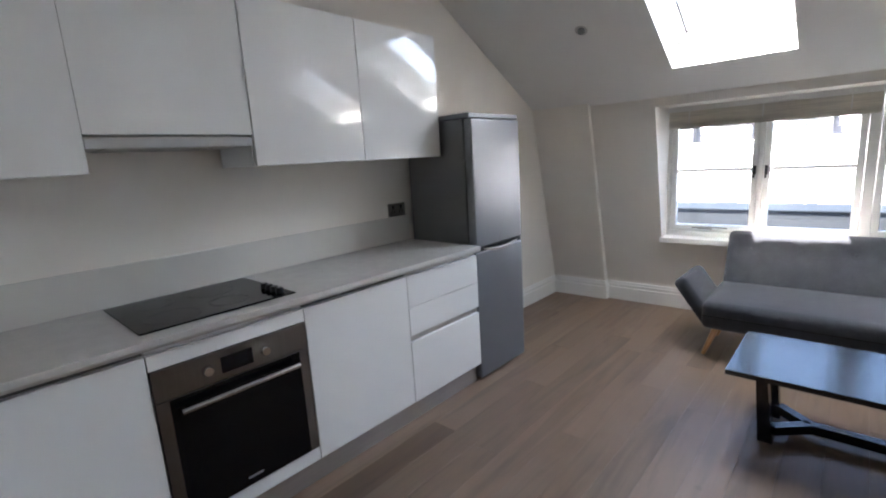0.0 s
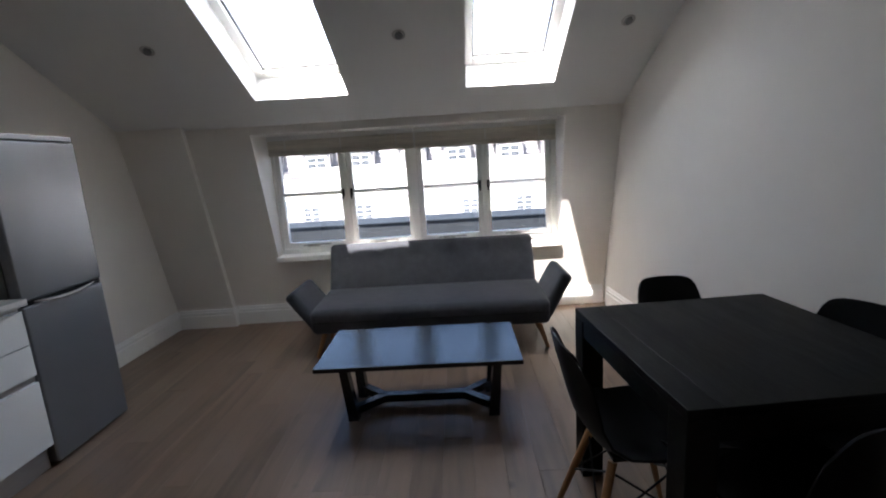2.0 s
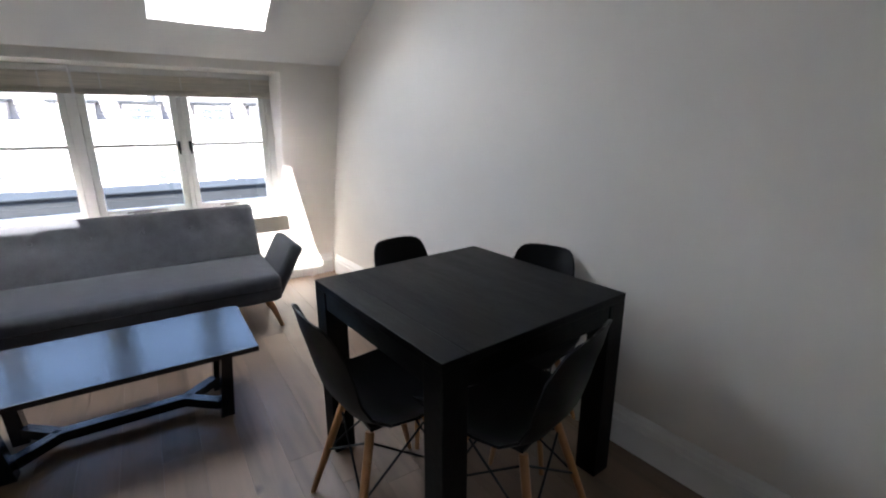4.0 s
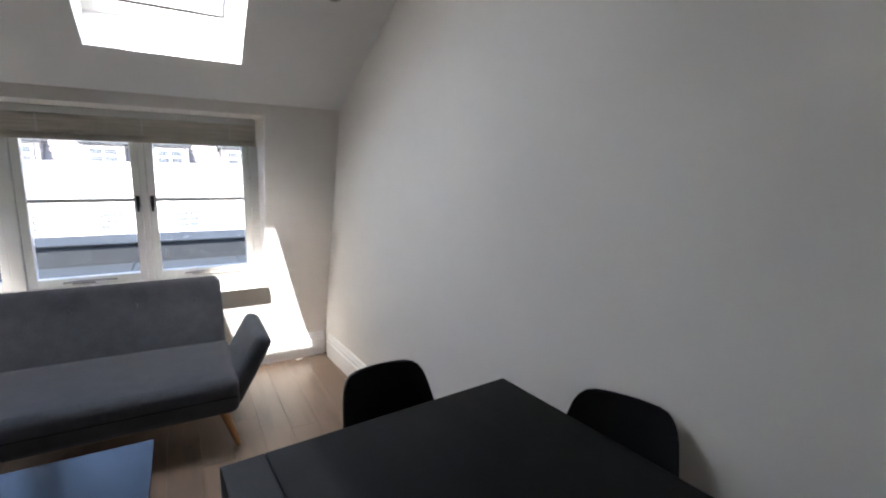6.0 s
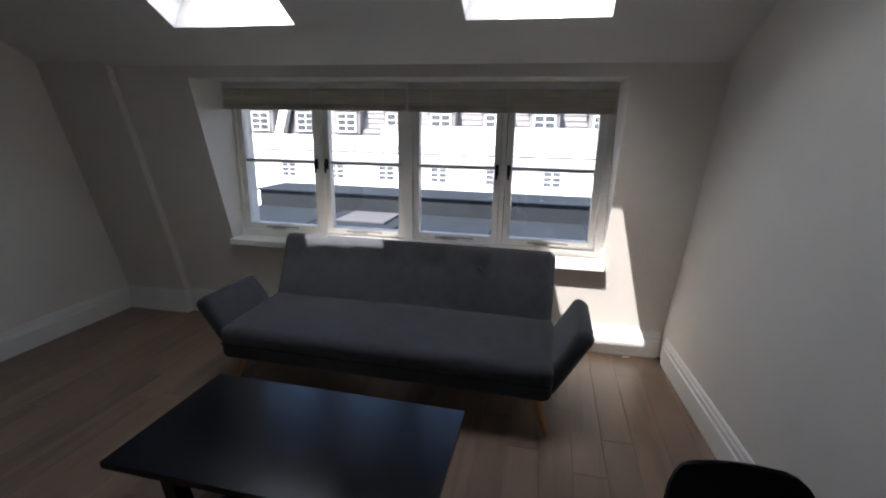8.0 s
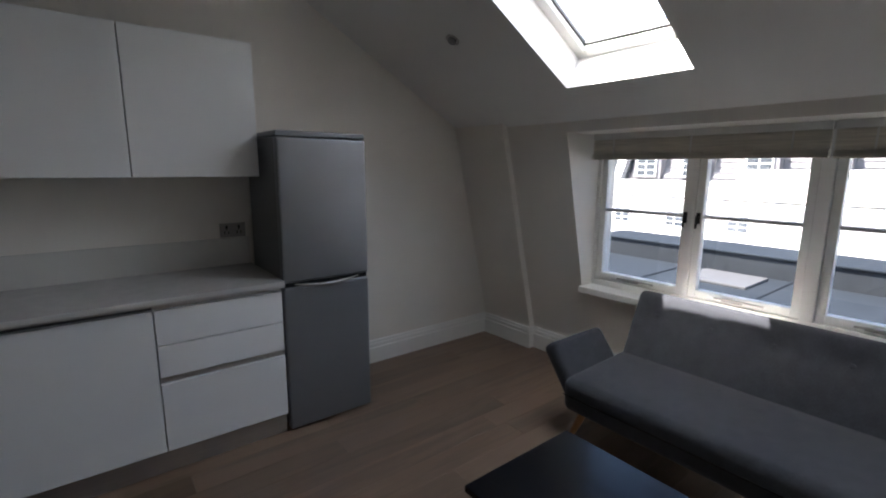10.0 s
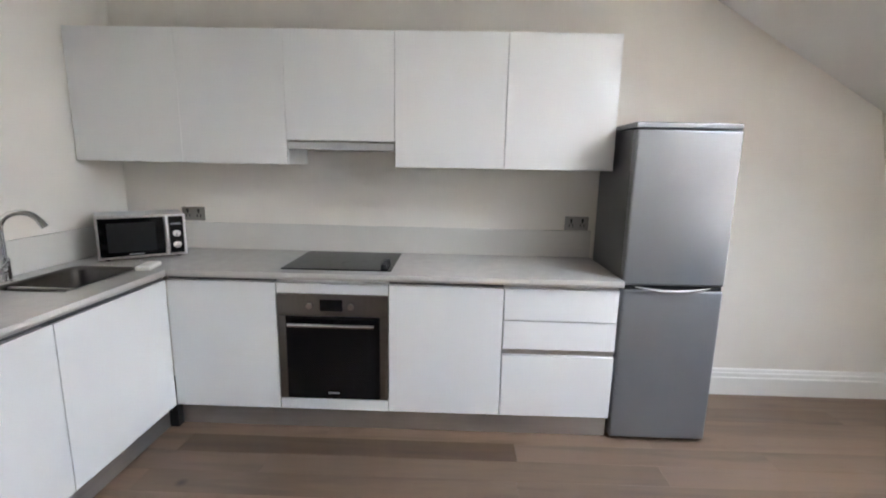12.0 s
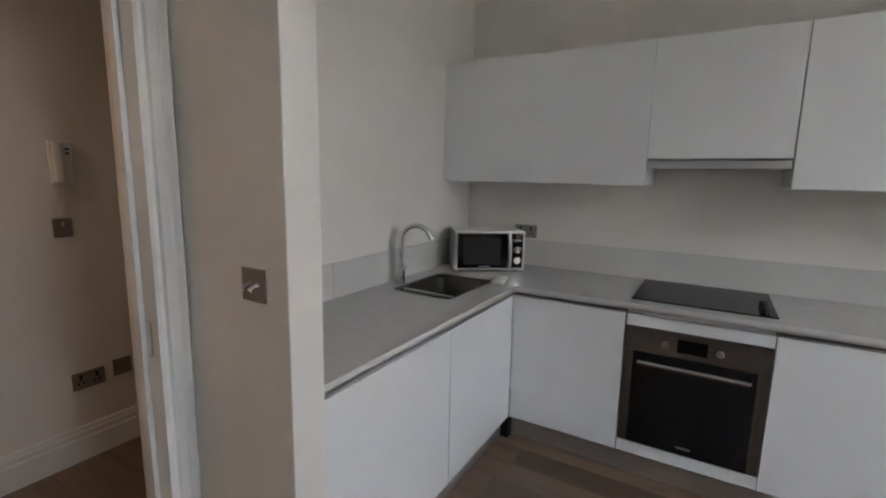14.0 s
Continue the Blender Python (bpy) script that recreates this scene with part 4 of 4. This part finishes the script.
def coffee_table():
    x0, x1, y0, y1, z = 1.90, 3.015, 3.138, 3.715, 0.385
    o = thing("coffee_table", "low black lacquered wooden coffee table with trestle base", "coffee table")
    part("tabletop", box(x0, y0, z - 0.026, x1, y1, z, 0.003), LACQUER, o)
    ym = (y0 + y1) / 2
    for s, xe in ((1, 2.06), (-1, 2.86)):
        for t in (-1, 1):
            yb, yt = ym + t * 0.135, ym + t * 0.165
            q = [(-0.028, 0), (0.028, 0), (0.028, 1), (-0.028, 1)]
            bm = bmesh.new()
            prism([(-0.03, -0.03), (0.03, -0.03), (0.03, 0.03), (-0.03, 0.03)],
                  lambda u, v, k, xe=xe, yb=yb, yt=yt, s=s: (xe + u * (1 - 0.25 * k) - s * 0.03 * k, (yt if k else yb) + v, (z - 0.027) * k), bm)
            part("leg", bm, LACQUER, o)
            # arm of the Y from the foot to the stretcher
            a, b = Vector((xe + s * 0.02, ym + t * 0.12, 0.055)), Vector((xe + s * 0.16, ym, 0.055))
            way = (b - a).normalized()
            side = Vector((-way.y, way.x, 0))
            bm = prism([(-0.022, -0.022), (0.022, -0.022), (0.022, 0.022), (-0.022, 0.022)],
                       lambda u, v, k, a=a, b=b, side=side: (b if k else a) + side * u + Vector((0, 0, v)))
            part("brace", bm, LACQUER, o)
        part("top_rail", box(xe - 0.03 - s * 0.03, ym - 0.15, z - 0.05, xe + 0.03 - s * 0.03, ym + 0.15, z - 0.0265), LACQUER, o)
    part("stretcher", box(2.215, ym - 0.024, 0.032, 2.705, ym + 0.024, 0.078, 0.002), LACQUER, o)
    return o


coffee_table()


# ---- dining area ----
def dining_table():
    o = thing("dining_table", "square black stained wooden dining table", "dining table", pose(3.656, 2.432, 0, 0, 0, 4.6))
    h, l = 0.422, 0.09
    z = 0.762
    part("tabletop", box(-h + 0.098, -h, z - 0.03, h - 0.0, h, z, 0.003), DARKWOOD, o)
    part("breadboard_end", box(-h, -h, z - 0.03, -h + 0.097, h, z, 0.003), DARKWOOD, o)
    for sx in (-1, 1):
        for sy in (-1, 1):
            part("leg", box(sx * h, sy * h, 0.0, sx * (h - l), sy * (h - l), z - 0.031, 0.003), DARKWOOD, o)
        part("apron", box(sx * (h - 0.004), -h + l + 0.001, z - 0.10, sx * (h - 0.03), h - l - 0.001, z - 0.031), DARKWOOD, o)
        part("apron", box(-h + l + 0.001, sx * (h - 0.004), z - 0.10, h - l - 0.001, sx * (h - 0.03), z - 0.031), DARKWOOD, o)
    return o


dining_table()


def shell_chair(m):
    """Moulded shell on splayed dowel legs; it faces local -y, the back stands at +y."""
    o = thing("shell_chair", "black moulded plastic shell chair with splayed wooden dowel legs", "chair", m, "chairs round the dining table")
    line = [(-0.20, 0.425, 0.20), (-0.225, 0.445, 0.215), (-0.19, 0.452, 0.222), (-0.10, 0.437, 0.23), (0.0, 0.428, 0.232), (0.09, 0.437, 0.23),
            (0.15, 0.468, 0.208), (0.19, 0.53, 0.188), (0.215, 0.61, 0.174), (0.235, 0.69, 0.163), (0.25, 0.745, 0.154), (0.256, 0.779, 0.144),
            (0.259, 0.798, 0.131), (0.261, 0.81, 0.114), (0.262, 0.817, 0.09), (0.263, 0.82, 0.058)]
    cols = 13
    bm = bmesh.new()
    grid = []
    for i, (y, z, hw) in enumerate(line):
        back = min(1, max(0, (i - 5) / 4))
        row = []
        for j in range(cols):
            u = -1 + 2 * j / (cols - 1)
            lift = 0.055 * abs(u) ** 2.6 * (1 if i < 9 else max(0.1, 1 - (i - 8) / 6))
            row.append(bm.verts.new((u * hw * (0.95 if i > 5 else 1), y - lift * back * 1.1, z + lift * (1 - back))))
        grid.append(row)
    for r0, r1 in zip(grid, grid[1:]):
        for j in range(cols - 1):
            bm.faces.new((r0[j], r0[j + 1], r1[j + 1], r1[j]))
    bmesh.ops.recalc_face_normals(bm, faces=bm.faces)
    bmesh.ops.solidify(bm, geom=bm.faces[:], thickness=0.008)
    part("shell", bm, SHELL, o, "satin black moulded seat and back", True)
    part("mount", box(-0.11, -0.1, 0.405, 0.11, 0.1, 0.421, 0.004), WIRE, o, "black metal seat mount")
    tops, feet = {}, {}
    for sx in (-1, 1):
        for sy in (-1, 1):
            a, b = Vector((sx * 0.105, sy * 0.10, 0.405)), Vector((sx * 0.195, sy * 0.215, 0.0))
            tops[sx, sy], feet[sx, sy] = a, b
            part("leg", rod([a, a.lerp(b, 0.5), b], 0.014, 12, taper=[0.015, 0.014, 0.0095]), BEECH, o, "round beech dowel leg", True)
    for a, b in (((-1, -1), (1, -1)), ((1, -1), (1, 1)), ((1, 1), (-1, 1)), ((-1, 1), (-1, -1))):
        for p, q in ((a, b), (b, a)):
            part("wire_brace", rod([tops[p].lerp(feet[p], 0.08), tops[q].lerp(feet[q], 0.52)], 0.0042, 6), WIRE, o, "black wire cross brace")
    return o


chair = shell_chair(pose(3.28, 2.385, 0, 0, 0, 92))
for x, y, a in ((3.6, 2.06, 197), (3.695, 2.79, 3), (3.97, 2.43, -65)):
    copy_thing(chair, pose(x, y, 0, 0, 0, a))


# small scrap on the floor by the skirting
sc = thing("paper_scrap", "small white scrap of paper on the floor by the skirting", "paper scrap", pose(3.86, 5.125, 0.0, 0, 0, 20))
part("scrap", box(-0.025, -0.008, 0.001, 0.025, 0.008, 0.006, 0.002), WHITEPLASTIC, sc)


# ---- oak boards ----
PLANK = 0.148
floor = thing("floor", "washed oak floorboards running towards the window", "floor", kind="structure")
rng = random.Random(4)
lengths = (1.25, 1.5, 1.75, 1.95)
plank_mesh = {}
for n in lengths:
    plank_mesh[n] = finish("plank", box(0.0002, 0.0002, -0.014, PLANK - 0.0002, n - 0.0002, 0.0, 0.0007, 1), OAK)


def lay(x, y_start, y_end, parent):
    y = y_start - rng.random() * 1.2
    while y < y_end:
        n = rng.choice(lengths)
        p = new("plank", plank_mesh[n])
        p.parent = parent
        p.location = (x, y, 0)
        y += n


for i in range(-5, 26):
    if i:
        lay(0.655 + i * PLANK, -1.2, 5.1, floor)
# the smoky board in front of the oven, with its neighbours end to end
for y, n, mat in ((-1.25, 1.96, OAK), (0.712, 1.73, DARKOAK), (2.443, 1.3, OAK), (3.744, 1.4, OAK)):
    p = new("plank", finish("plank", box(0.0002, 0.0002, -0.014, PLANK - 0.0002, n - 0.0002, 0.0, 0.0007, 1), mat))
    p.parent = floor
    p.location = (0.655, y, 0)
